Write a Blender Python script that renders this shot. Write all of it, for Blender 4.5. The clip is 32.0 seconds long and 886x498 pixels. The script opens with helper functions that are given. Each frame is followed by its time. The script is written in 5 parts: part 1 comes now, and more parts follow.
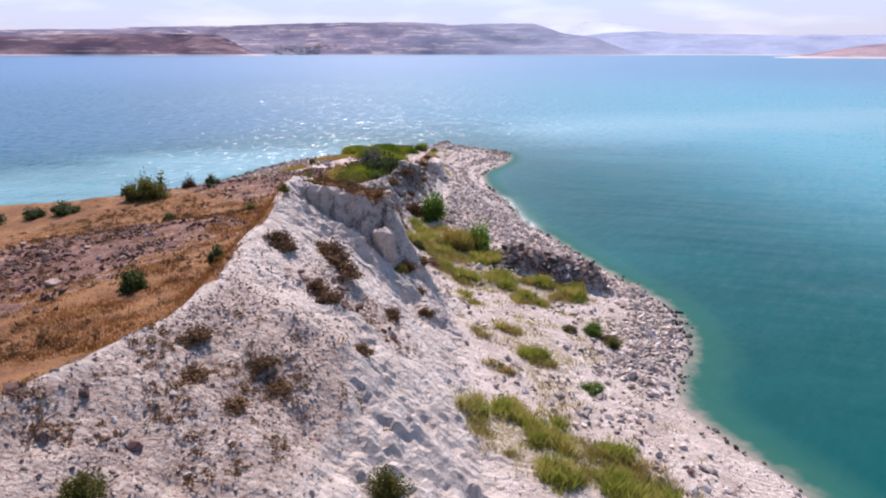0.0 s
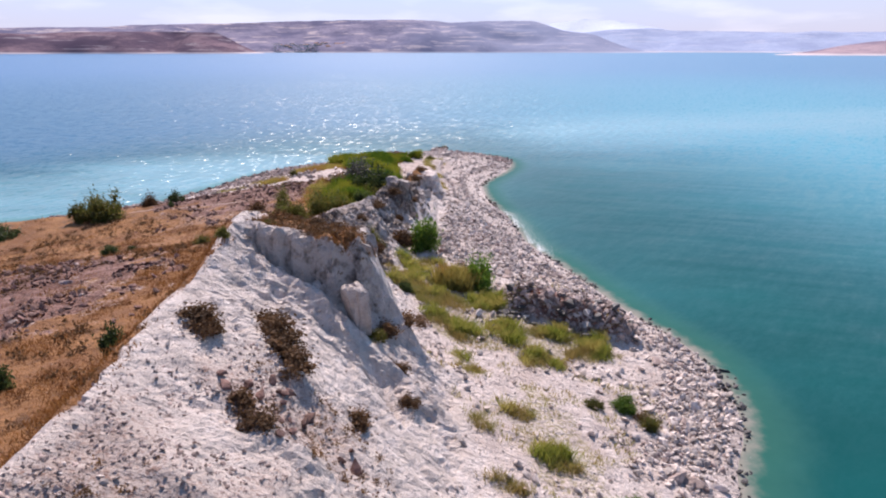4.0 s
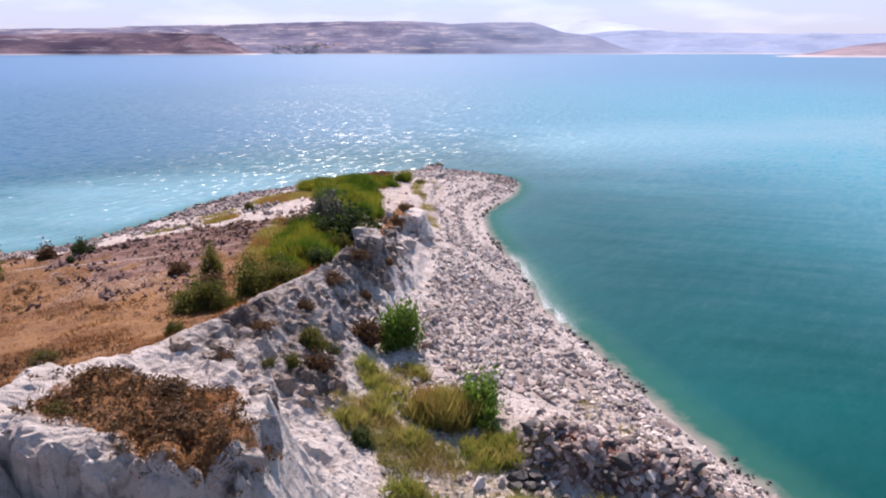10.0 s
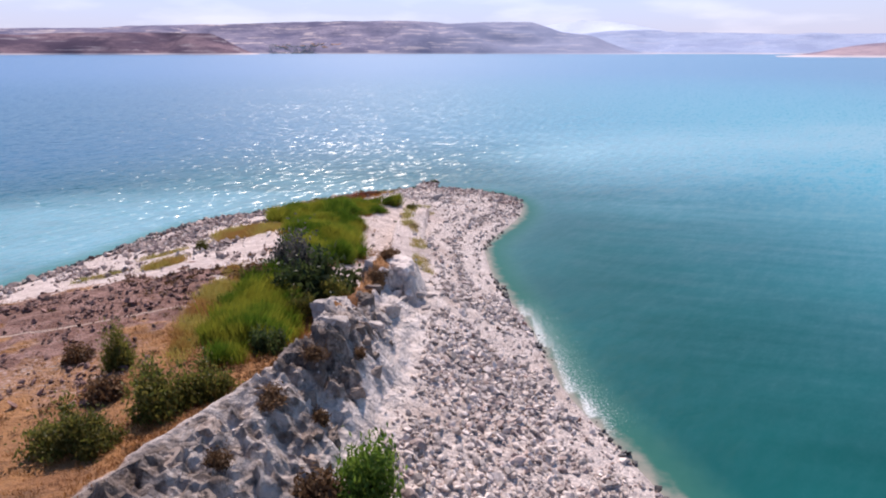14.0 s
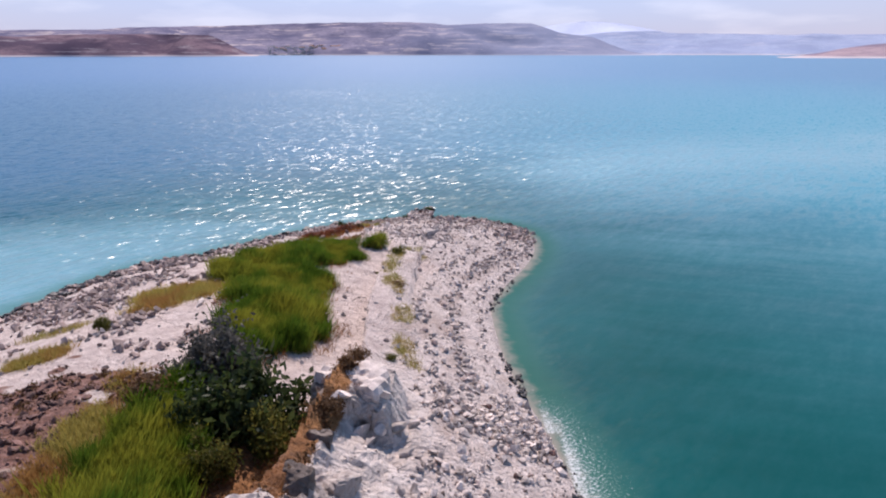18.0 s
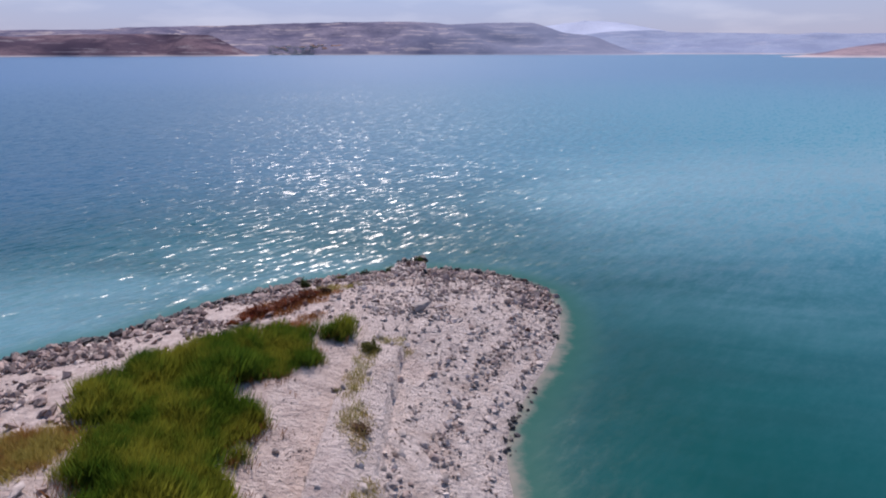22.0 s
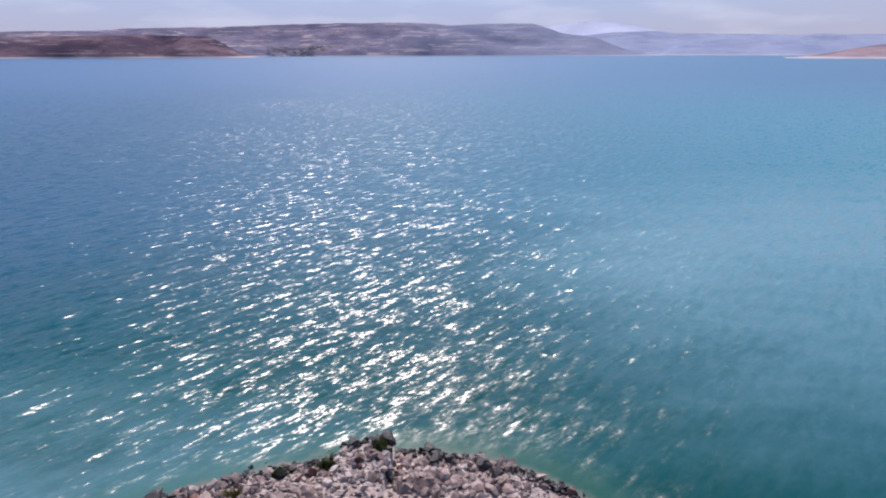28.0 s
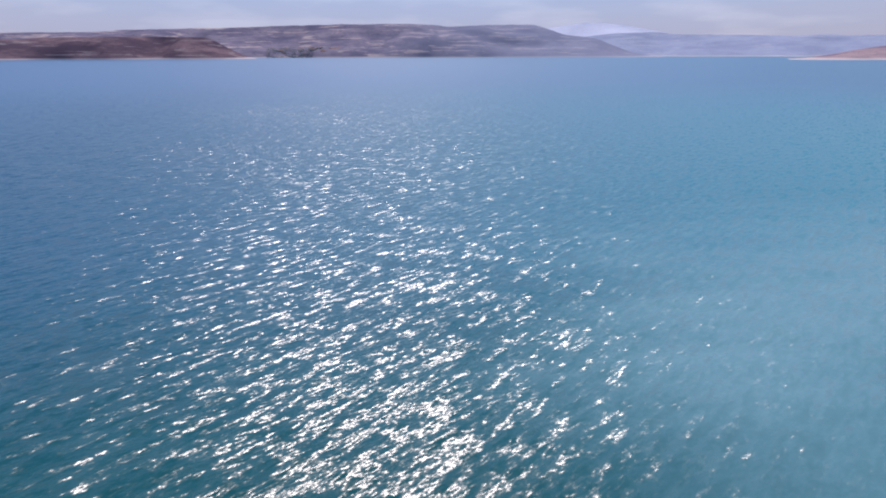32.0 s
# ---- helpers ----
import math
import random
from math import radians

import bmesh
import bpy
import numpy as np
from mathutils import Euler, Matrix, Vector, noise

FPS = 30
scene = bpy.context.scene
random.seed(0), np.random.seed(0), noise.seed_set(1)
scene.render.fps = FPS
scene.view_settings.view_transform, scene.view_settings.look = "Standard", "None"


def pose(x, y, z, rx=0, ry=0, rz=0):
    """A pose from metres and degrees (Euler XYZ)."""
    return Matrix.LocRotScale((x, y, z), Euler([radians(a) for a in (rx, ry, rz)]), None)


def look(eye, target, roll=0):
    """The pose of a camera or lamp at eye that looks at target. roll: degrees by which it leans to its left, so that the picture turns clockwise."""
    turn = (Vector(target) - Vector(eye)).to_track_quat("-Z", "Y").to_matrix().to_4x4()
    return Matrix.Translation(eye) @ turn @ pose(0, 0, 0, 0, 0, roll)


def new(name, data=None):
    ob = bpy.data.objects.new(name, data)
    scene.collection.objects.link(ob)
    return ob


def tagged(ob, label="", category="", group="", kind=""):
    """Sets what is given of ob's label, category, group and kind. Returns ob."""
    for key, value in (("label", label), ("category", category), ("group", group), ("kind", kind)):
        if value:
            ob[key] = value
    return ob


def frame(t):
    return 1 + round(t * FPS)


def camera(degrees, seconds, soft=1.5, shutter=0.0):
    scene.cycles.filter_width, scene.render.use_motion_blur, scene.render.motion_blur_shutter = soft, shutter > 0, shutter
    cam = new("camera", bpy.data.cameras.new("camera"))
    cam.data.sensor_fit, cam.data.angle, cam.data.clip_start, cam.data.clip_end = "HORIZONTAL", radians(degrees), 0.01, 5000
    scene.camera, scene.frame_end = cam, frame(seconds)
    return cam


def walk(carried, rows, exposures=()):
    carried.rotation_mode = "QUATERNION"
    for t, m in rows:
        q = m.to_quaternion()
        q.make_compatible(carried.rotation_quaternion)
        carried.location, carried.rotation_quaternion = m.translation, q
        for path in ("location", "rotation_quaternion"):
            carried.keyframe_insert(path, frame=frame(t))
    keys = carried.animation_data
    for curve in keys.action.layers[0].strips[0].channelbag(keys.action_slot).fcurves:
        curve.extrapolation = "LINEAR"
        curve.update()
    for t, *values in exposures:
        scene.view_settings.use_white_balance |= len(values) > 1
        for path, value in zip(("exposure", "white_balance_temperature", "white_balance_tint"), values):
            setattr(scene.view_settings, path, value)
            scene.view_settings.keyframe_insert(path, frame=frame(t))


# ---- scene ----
PATH = [  # seconds, x, y, z, pitch down, turn to the right, roll
    (0, -0.0, -0.0, 14.0, 17.339, -0.001, -0.106),
    (1, 0.086, 1.61, 14.022, 17.375, -0.013, -0.107),
    (2, 0.17, 3.268, 14.054, 17.413, -0.007, -0.092),
    (3, 0.255, 5.026, 14.09, 17.487, 0.011, -0.053),
    (4.5, 0.399, 7.842, 14.111, 17.551, 0.036, -0.015),
    (6, 0.546, 10.783, 14.123, 17.556, 0.056, -0.003),
    (7, 0.65, 12.764, 14.156, 17.549, 0.058, -0.028),
    (8, 0.762, 14.788, 14.198, 17.52, 0.077, -0.049),
    (9, 0.873, 16.878, 14.234, 17.473, 0.093, -0.048),
    (10, 0.979, 18.983, 14.27, 17.424, 0.09, -0.057),
    (11, 1.07, 21.124, 14.323, 17.402, 0.099, -0.09),
    (12, 1.123, 23.305, 14.407, 17.426, 0.148, -0.101),
    (13, 1.175, 25.541, 14.507, 17.454, 0.207, -0.092),
    (14, 1.246, 27.852, 14.608, 17.447, 0.249, -0.086),
    (15.5, 1.375, 31.832, 14.635, 17.422, 0.187, -0.096),
    (17, 1.521, 36.256, 14.631, 17.369, 0.182, -0.062),
    (18, 1.635, 39.279, 14.712, 17.337, 0.245, -0.008),
    (19, 1.769, 42.537, 14.822, 17.347, 0.249, 0.012),
    (20, 1.892, 45.919, 14.92, 17.356, 0.211, 0.013),
    (21, 2.003, 49.353, 14.993, 17.374, 0.159, 0.042),
    (22, 2.13, 52.796, 15.074, 17.375, 0.113, 0.063),
    (23, 2.273, 56.237, 15.174, 17.371, 0.084, 0.065),
    (24, 2.418, 59.719, 15.296, 17.365, 0.105, 0.081),
    (25, 2.557, 63.138, 15.424, 17.374, 0.145, 0.104),
    (26.5, 2.782, 68.226, 15.587, 17.369, 0.14, 0.105),
    (28, 2.983, 73.493, 15.771, 17.293, 0.112, 0.104),
    (29, 3.084, 77.081, 15.918, 17.265, 0.088, 0.109),
    (30, 3.183, 80.699, 16.064, 17.259, 0.085, 0.113),
    (31, 3.282, 84.342, 16.211, 17.239, 0.083, 0.117),
    (32, 3.38, 88.0, 16.358, 17.2, 0.062, 0.116),
]


def eye_pose(x, y, z, pitch, turn, roll):
    return pose(x, y, z, 90 - pitch, 0, -turn) @ pose(0, 0, 0, 0, 0, -roll)


cam = camera(70, 32.0, 2.0)
EXPOSURE = [(0, 0.42, 6300, 15), (7, 0.42, 6300, 15), (11, 0.46, 6300, 15), (14.5, 0.36, 6280, 15), (17, 0.22, 6220, 15), (20, 0.05, 6120, 16), (23, -0.29, 6000, 16), (25, -0.22, 6000, 16), (28, -0.18, 6000, 16), (32, -0.28, 6000, 16)]  # seconds, stops, kelvin, tint
walk(cam, [(row[0], eye_pose(*row[1:])) for row in PATH], EXPOSURE)


# ---- light ----
SUN_UP, SUN_TURN = 46.5, -5.0  # degrees above the horizon, degrees to the right of north (+y)
world = bpy.data.worlds.new("sky")
scene.world = world
world.use_nodes = True
wn, wl = world.node_tree.nodes, world.node_tree.links
sky = wn.new("ShaderNodeTexSky")
sky.sky_type, sky.sun_disc = "NISHITA", False
sky.sun_elevation, sky.sun_rotation = radians(SUN_UP), radians(SUN_TURN)
sky.altitude, sky.air_density, sky.dust_density, sky.ozone_density = 1100, 1.0, 0.5, 2.5
wn["Background"].inputs["Strength"].default_value = 0.12
# thin bright haze and faint cloud, thicker towards the horizon
spot, split = wn.new("ShaderNodeTexCoord"), wn.new("ShaderNodeSeparateXYZ")
wl.new(spot.outputs["Generated"], split.inputs[0])
low = wn.new("ShaderNodeMapRange")
low.inputs["From Min"].default_value, low.inputs["From Max"].default_value = 0.0, 0.3
low.inputs["To Min"].default_value, low.inputs["To Max"].default_value = 0.9, 0.0
wl.new(split.outputs["Z"], low.inputs["Value"])
stretch = wn.new("ShaderNodeMapping")
stretch.inputs["Scale"].default_value = (3, 3, 14)
wl.new(spot.outputs["Generated"], stretch.inputs["Vector"])
puffs = wn.new("ShaderNodeTexNoise")
puffs.inputs["Scale"].default_value, puffs.inputs["Detail"].default_value = 2.0, 6.0
wl.new(stretch.outputs["Vector"], puffs.inputs["Vector"])
tint = wn.new("ShaderNodeMix")
tint.data_type = "RGBA"
tint.inputs[6].default_value, tint.inputs[7].default_value = (4.0, 3.7, 4.9, 1), (5.4, 4.9, 5.8, 1)
band = wn.new("ShaderNodeMapRange")
band.inputs["From Min"].default_value, band.inputs["From Max"].default_value = 0.45, 0.65
wl.new(puffs.outputs["Fac"], band.inputs["Value"])
wl.new(band.outputs[0], tint.inputs["Factor"])
veil = wn.new("ShaderNodeMix")
veil.data_type = "RGBA"
wl.new(low.outputs[0], veil.inputs["Factor"])
wl.new(tint.outputs[2], veil.inputs[7])
# hazy bright sky round the sun
SUN_WAY = Vector((math.sin(radians(SUN_TURN)) * math.cos(radians(SUN_UP)), math.cos(radians(SUN_TURN)) * math.cos(radians(SUN_UP)), math.sin(radians(SUN_UP))))
toward = wn.new("ShaderNodeVectorMath")
toward.operation = "DOT_PRODUCT"
toward.inputs[1].default_value = SUN_WAY
wl.new(spot.outputs["Generated"], toward.inputs[0])
glow = wn.new("ShaderNodeMapRange")
glow.interpolation_type = "SMOOTHSTEP"
glow.inputs["From Min"].default_value, glow.inputs["From Max"].default_value, glow.inputs["To Max"].default_value = 0.42, 1.0, 0.9
wl.new(toward.outputs["Value"], glow.inputs["Value"])
aureole = wn.new("ShaderNodeMix")
aureole.data_type = "RGBA"
aureole.inputs[7].default_value = (3.5, 6.9, 11.0, 1)
thin = wn.new("ShaderNodeMapRange")
thin.interpolation_type = "SMOOTHSTEP"
thin.inputs["From Min"].default_value, thin.inputs["From Max"].default_value = 0.42, 0.8
thin.inputs["To Min"].default_value, thin.inputs["To Max"].default_value = 1.0, 0.2
wl.new(split.outputs["Z"], thin.inputs["Value"])
haze = wn.new("ShaderNodeMath")
haze.operation = "MULTIPLY"
wl.new(glow.outputs[0], haze.inputs[0])
wl.new(thin.outputs[0], haze.inputs[1])
wl.new(haze.outputs[0], aureole.inputs["Factor"])
wl.new(sky.outputs["Color"], aureole.inputs[6])
wl.new(aureole.outputs[2], veil.inputs[6])
wl.new(veil.outputs[2], wn["Background"].inputs["Color"])
sun = new("sun", bpy.data.lights.new("sun", "SUN"))
sun.data.energy, sun.data.angle, sun.data.color = 5.2, radians(0.53), (1.0, 0.85, 0.735)
sun.matrix_world = look((0, 0, 60), Vector((0, 0, 60)) - SUN_WAY)


# ---- materials ----
class Paint:
    """A procedural material, node by node."""

    def __init__(self, name, roughness=0.9):
        self.mat = bpy.data.materials.new(name)
        self.mat.use_nodes = True
        self.nodes, self.links = self.mat.node_tree.nodes, self.mat.node_tree.links
        self.skin = self.nodes["Principled BSDF"]
        self.skin.inputs["Roughness"].default_value = roughness
        self.where = self.nodes.new("ShaderNodeNewGeometry")

    def put(self, socket, value):
        if hasattr(value, "is_output"):
            self.links.new(value, socket)
        else:
            socket.default_value = value

    def noise(self, scale, detail=4.0, rough=0.55, stretch=None, distortion=0.0):
        n = self.nodes.new("ShaderNodeTexNoise")
        n.inputs["Scale"].default_value, n.inputs["Detail"].default_value = scale, detail
        n.inputs["Roughness"].default_value, n.inputs["Distortion"].default_value = rough, distortion
        spot = self.where.outputs["Position"]
        if stretch:
            m = self.nodes.new("ShaderNodeMapping")
            m.inputs["Scale"].default_value = stretch[:3]
            if len(stretch) > 3:
                m.inputs["Rotation"].default_value = (0, 0, radians(stretch[3]))
            self.links.new(spot, m.inputs["Vector"])
            spot = m.outputs["Vector"]
        self.links.new(spot, n.inputs["Vector"])
        return n.outputs["Fac"]

    def spread(self, scale, stretch):
        """Two independent values about nought, drawn out along a line."""
        n, m, split = self.nodes.new("ShaderNodeTexNoise"), self.nodes.new("ShaderNodeMapping"), self.nodes.new("ShaderNodeSeparateColor")
        n.inputs["Scale"].default_value, n.inputs["Detail"].default_value = scale, 1.5
        m.vector_type = "TEXTURE"
        m.inputs["Scale"].default_value = [1 / v for v in stretch[:3]]
        m.inputs["Rotation"].default_value = (0, 0, radians(stretch[3]))
        self.links.new(self.where.outputs["Position"], m.inputs["Vector"])
        self.links.new(m.outputs["Vector"], n.inputs["Vector"])
        self.links.new(n.outputs["Color"], split.inputs[0])
        return [self.math("SUBTRACT", split.outputs[k], 0.5) for k in (0, 1)]

    def tilted(self, x, y):
        """A normal that leans by those slopes."""
        n, unit = self.nodes.new("ShaderNodeCombineXYZ"), self.nodes.new("ShaderNodeVectorMath")
        unit.operation = "NORMALIZE"
        for socket, value in zip(n.inputs, (x, y, 1.0)):
            self.put(socket, value)
        self.links.new(n.outputs[0], unit.inputs[0])
        return unit.outputs[0]

    def attr(self, name):
        n = self.nodes.new("ShaderNodeAttribute")
        n.attribute_name = name
        return n.outputs["Fac"]

    def math(self, op, a, b=0.0, c=0.0, clamp=False):
        n = self.nodes.new("ShaderNodeMath")
        n.operation, n.use_clamp = op, clamp
        for socket, value in zip(n.inputs, (a, b, c)):
            self.put(socket, value)
        return n.outputs[0]

    def span(self, value, low, high, to_low=0.0, to_high=1.0):
        n = self.nodes.new("ShaderNodeMapRange")
        n.interpolation_type = "SMOOTHSTEP"
        for socket, v in zip(n.inputs, (value, low, high, to_low, to_high)):
            self.put(socket, v)
        return n.outputs[0]

    def mix(self, share, a, b):
        n = self.nodes.new("ShaderNodeMix")
        n.data_type = "RGBA"
        self.put(n.inputs["Factor"], share)
        for socket, v in ((n.inputs[6], a), (n.inputs[7], b)):
            self.put(socket, (*v, 1) if isinstance(v, tuple) else v)
        return n.outputs[2]

    def colour(self, value):
        self.put(self.skin.inputs["Base Color"], (*value, 1) if isinstance(value, tuple) else value)
        return self

    def bump(self, height, depth, strength=1.0):
        n = self.nodes.new("ShaderNodeBump")
        n.inputs["Distance"].default_value, n.inputs["Strength"].default_value = depth, strength
        self.put(n.inputs["Height"], height)
        self.links.new(n.outputs[0], self.skin.inputs["Normal"])
        return self

    def island(self):
        return self.where.outputs["Random Per Island"]

    def each(self):
        return self.nodes.new("ShaderNodeObjectInfo").outputs["Random"]


def ground_paint():
    p = Paint("ground", 0.95)
    big, mid, fine, grit = p.noise(0.35, 3), p.noise(1.7, 5), p.noise(7, 6, 0.65), p.noise(30, 4, 0.7)
    runs = p.noise(1.6, 5, 0.6, (0.35, 2.2, 0.5))
    chalk = p.mix(p.span(mid, 0.35, 0.7), (0.52, 0.445, 0.405), (0.72, 0.632, 0.588))
    chalk = p.mix(p.span(runs, 0.52, 0.74, 0, 0.6), chalk, (0.46, 0.395, 0.36))
    chalk = p.mix(p.span(fine, 0.54, 0.7, 0, 0.7), chalk, (0.34, 0.29, 0.265))
    chalk = p.mix(p.span(grit, 0.58, 0.74, 0, 0.7), chalk, (0.24, 0.20, 0.185))
    chalk = p.mix(p.span(p.noise(3.4, 7, 0.75), 0.55, 0.66, 0, 0.55), chalk, (0.36, 0.29, 0.25))
    streak = p.noise(2.2, 6, 0.7, (0.28, 1.9, 0.6))
    chalk = p.mix(p.span(streak, 0.55, 0.68, 0, 0.4), chalk, (0.40, 0.36, 0.345))
    crag = p.mix(p.span(mid, 0.35, 0.65), (0.265, 0.205, 0.172), (0.135, 0.098, 0.08))
    crag = p.mix(p.span(fine, 0.48, 0.62), crag, (0.11, 0.08, 0.065))
    crag = p.mix(p.span(p.noise(4.5, 6, 0.7), 0.52, 0.6, 0, 0.8), crag, (0.085, 0.06, 0.048))
    edge = p.math("ADD", p.attr("crag"), p.math("MULTIPLY", p.math("SUBTRACT", mid, 0.5), 1.6))
    chalk = p.mix(p.span(edge, 0.2, 0.75), chalk, crag)
    beach = p.mix(p.span(mid, 0.35, 0.65), (0.53, 0.44, 0.40), (0.69, 0.595, 0.55))
    beach = p.mix(p.span(big, 0.48, 0.68, 0, 0.7), beach, (0.40, 0.30, 0.25))
    beach = p.mix(p.span(fine, 0.5, 0.7), beach, (0.36, 0.31, 0.295))
    beach = p.mix(p.span(grit, 0.54, 0.68, 0, 0.75), beach, (0.24, 0.195, 0.18))
    gravel = p.noise(11, 6, 0.85)
    beach = p.mix(p.span(gravel, 0.52, 0.6, 0, 0.6), beach, (0.30, 0.25, 0.23))
    skin = p.mix(p.attr("chalk"), beach, chalk)
    scree = p.mix(p.span(mid, 0.4, 0.65), (0.165, 0.075, 0.053), (0.285, 0.16, 0.13))
    scree = p.mix(p.span(fine, 0.5, 0.66), scree, (0.095, 0.05, 0.038))
    edge = p.math("ADD", p.attr("scree"), p.math("MULTIPLY", p.math("SUBTRACT", mid, 0.5), 1.2))
    skin = p.mix(p.span(edge, 0.35, 0.7), skin, scree)
    earth = p.mix(p.span(mid, 0.4, 0.65), (0.39, 0.31, 0.275), (0.56, 0.47, 0.425))
    earth = p.mix(p.span(fine, 0.5, 0.66), earth, (0.27, 0.17, 0.135))
    earth = p.mix(p.span(p.noise(13, 5, 0.8), 0.53, 0.63, 0, 0.8), earth, (0.15, 0.095, 0.075))
    edge = p.math("ADD", p.attr("earth"), p.math("MULTIPLY", p.math("SUBTRACT", mid, 0.5), 1.4))
    skin = p.mix(p.span(edge, 0.3, 0.75), skin, earth)
    rosy = p.mix(p.span(mid, 0.38, 0.65), (0.47, 0.375, 0.34), (0.61, 0.51, 0.465))
    rosy = p.mix(p.span(fine, 0.54, 0.7, 0, 0.6), rosy, (0.34, 0.25, 0.22))
    edge = p.math("ADD", p.attr("rosy"), p.math("MULTIPLY", p.math("SUBTRACT", mid, 0.5), 1.2))
    skin = p.mix(p.span(edge, 0.25, 0.8), skin, rosy)
    dry = p.mix(p.span(big, 0.35, 0.65), (0.20, 0.083, 0.028), (0.32, 0.15, 0.052))
    dry = p.mix(p.span(mid, 0.5, 0.72, 0, 0.8), dry, (0.22, 0.098, 0.036))
    dry = p.mix(p.span(p.noise(0.9, 5, 0.6), 0.55, 0.68, 0, 0.8), dry, (0.13, 0.065, 0.032))
    dry = p.mix(p.span(fine, 0.52, 0.72, 0, 0.8), dry, (0.16, 0.072, 0.03))
    edge = p.math("ADD", p.attr("dry"), p.math("MULTIPLY", p.math("SUBTRACT", fine, 0.5), 1.0))
    skin = p.mix(p.span(edge, 0.35, 0.65), skin, dry)
    trail = p.math("ADD", p.attr("trail"), p.math("MULTIPLY", p.math("SUBTRACT", fine, 0.5), 0.8))
    skin = p.mix(p.span(trail, 0.45, 0.8), skin, (0.38, 0.28, 0.225))
    green = p.mix(p.span(mid, 0.4, 0.6), (0.20, 0.17, 0.055), (0.30, 0.25, 0.10))
    edge = p.math("ADD", p.attr("green"), p.math("MULTIPLY", p.math("SUBTRACT", fine, 0.5), 1.6))
    skin = p.mix(p.span(edge, 0.45, 0.9, 0, 0.85), skin, green)
    wet = p.span(p.attr("height"), 0.02, 0.14, 0.4, 0.0)
    skin = p.mix(wet, skin, (0.24, 0.21, 0.20))
    p.colour(skin)
    p.bump(p.math("ADD", p.math("MULTIPLY", p.noise(5, 3, 0.6), 1.0), p.math("ADD", p.math("MULTIPLY", gravel, 0.25), p.math("MULTIPLY", streak, 0.5))), 0.2)
    return p.mat


def water_paint():
    p = Paint("lake_water", 0.24)
    p.skin.inputs["IOR"].default_value = 1.33
    deep, milk = p.attr("depth"), p.attr("milk")
    drift = p.noise(0.03, 4, 0.6, (1, 2.2, 1))
    broad = p.noise(0.0035, 3, 0.5, (1, 2.0, 1))
    colour = p.mix(p.span(drift, 0.35, 0.7), (0.0, 0.056, 0.049), (0.001, 0.082, 0.076))
    colour = p.mix(p.span(broad, 0.4, 0.65), colour, (0.001, 0.070, 0.082))
    # open water's own colour, brightened as well for sky reflected at low angles
    middle = p.mix(p.attr("east"), (0.014, 0.082, 0.155), (0.068, 0.262, 0.325))
    colour = p.mix(p.span(p.attr("off"), 6, 62), colour, middle)
    colour = p.mix(p.span(p.attr("off"), 60, 450), colour, p.mix(p.attr("east"), (0.036, 0.108, 0.24), (0.056, 0.16, 0.27)))
    cloud = p.math("ADD", milk, p.math("MULTIPLY", p.math("SUBTRACT", drift, 0.5), 1.0))
    colour = p.mix(p.span(cloud, 0.15, 1.0), colour, (0.155, 0.31, 0.36))
    shallow = p.math("ADD", deep, p.math("MULTIPLY", p.math("SUBTRACT", p.noise(1.3, 3), 0.5), 0.25))
    colour = p.mix(p.span(shallow, 0.05, 0.8, 0.6, 0), colour, (0.045, 0.14, 0.105))
    colour = p.mix(p.span(shallow, -0.03, 0.18, 1, 0), colour, (0.255, 0.235, 0.20))
    # white flecks: foam at the edge, and sun sparkle painted off the east shore
    foam_glints = p.math("ADD", p.attr("foam_glints"), p.math("MULTIPLY", p.math("SUBTRACT", p.noise(9.0, 5, 0.85), 0.5), 3.2))
    colour = p.mix(p.span(foam_glints, 0.7, 1.3, 0, 0.75), colour, (0.75, 0.76, 0.77))
    p.colour(colour)
    # waves: their crests run north-east, so that their slopes lean mostly across that line
    calm = p.math("MULTIPLY", p.attr("calm"), p.span(p.noise(0.014, 3, 0.5), 0.32, 0.62, 0.8, 1.05))
    long_, short, fine = p.spread(1.1, (0.45, 1.5, 1, 50)), p.spread(3.2, (0.6, 1.4, 1, 42)), p.spread(8.0, (0.7, 1.3, 1, 58))
    across = p.math("ADD", p.math("MULTIPLY", long_[0], 1.25), p.math("ADD", p.math("MULTIPLY", short[0], 0.95), p.math("MULTIPLY", fine[0], 0.45)))
    along = p.math("ADD", p.math("MULTIPLY", long_[1], 0.9), p.math("ADD", p.math("MULTIPLY", short[1], 0.7), p.math("MULTIPLY", fine[1], 0.35)))
    c, s = math.cos(radians(50)), math.sin(radians(50))
    swell = p.spread(0.55, (0.3, 1.6, 1, -14))
    lean_x = p.math("MULTIPLY", calm, p.math("ADD", p.math("MULTIPLY", across, s), p.math("MULTIPLY", along, c)))
    lean_y = p.math("MULTIPLY", calm, p.math("ADD", p.math("MULTIPLY", across, -c), p.math("MULTIPLY", along, s)))
    lean_y = p.math("ADD", lean_y, p.math("MULTIPLY", p.attr("swell"), p.math("MULTIPLY", swell[1], 0.24)))
    p.links.new(p.tilted(lean_x, lean_y), p.skin.inputs["Coat Normal"])
    p.links.new(p.tilted(p.math("MULTIPLY", lean_x, 0.16), p.math("MULTIPLY", lean_y, 0.16)), p.skin.inputs["Normal"])
    p.skin.inputs["Specular IOR Level"].default_value = 0.0
    p.put(p.skin.inputs["Coat Weight"], p.math("MULTIPLY", p.attr("sheen"), 0.9))
    p.skin.inputs["Coat Roughness"].default_value, p.skin.inputs["Coat IOR"].default_value = 0.28, 1.33
    return p.mat


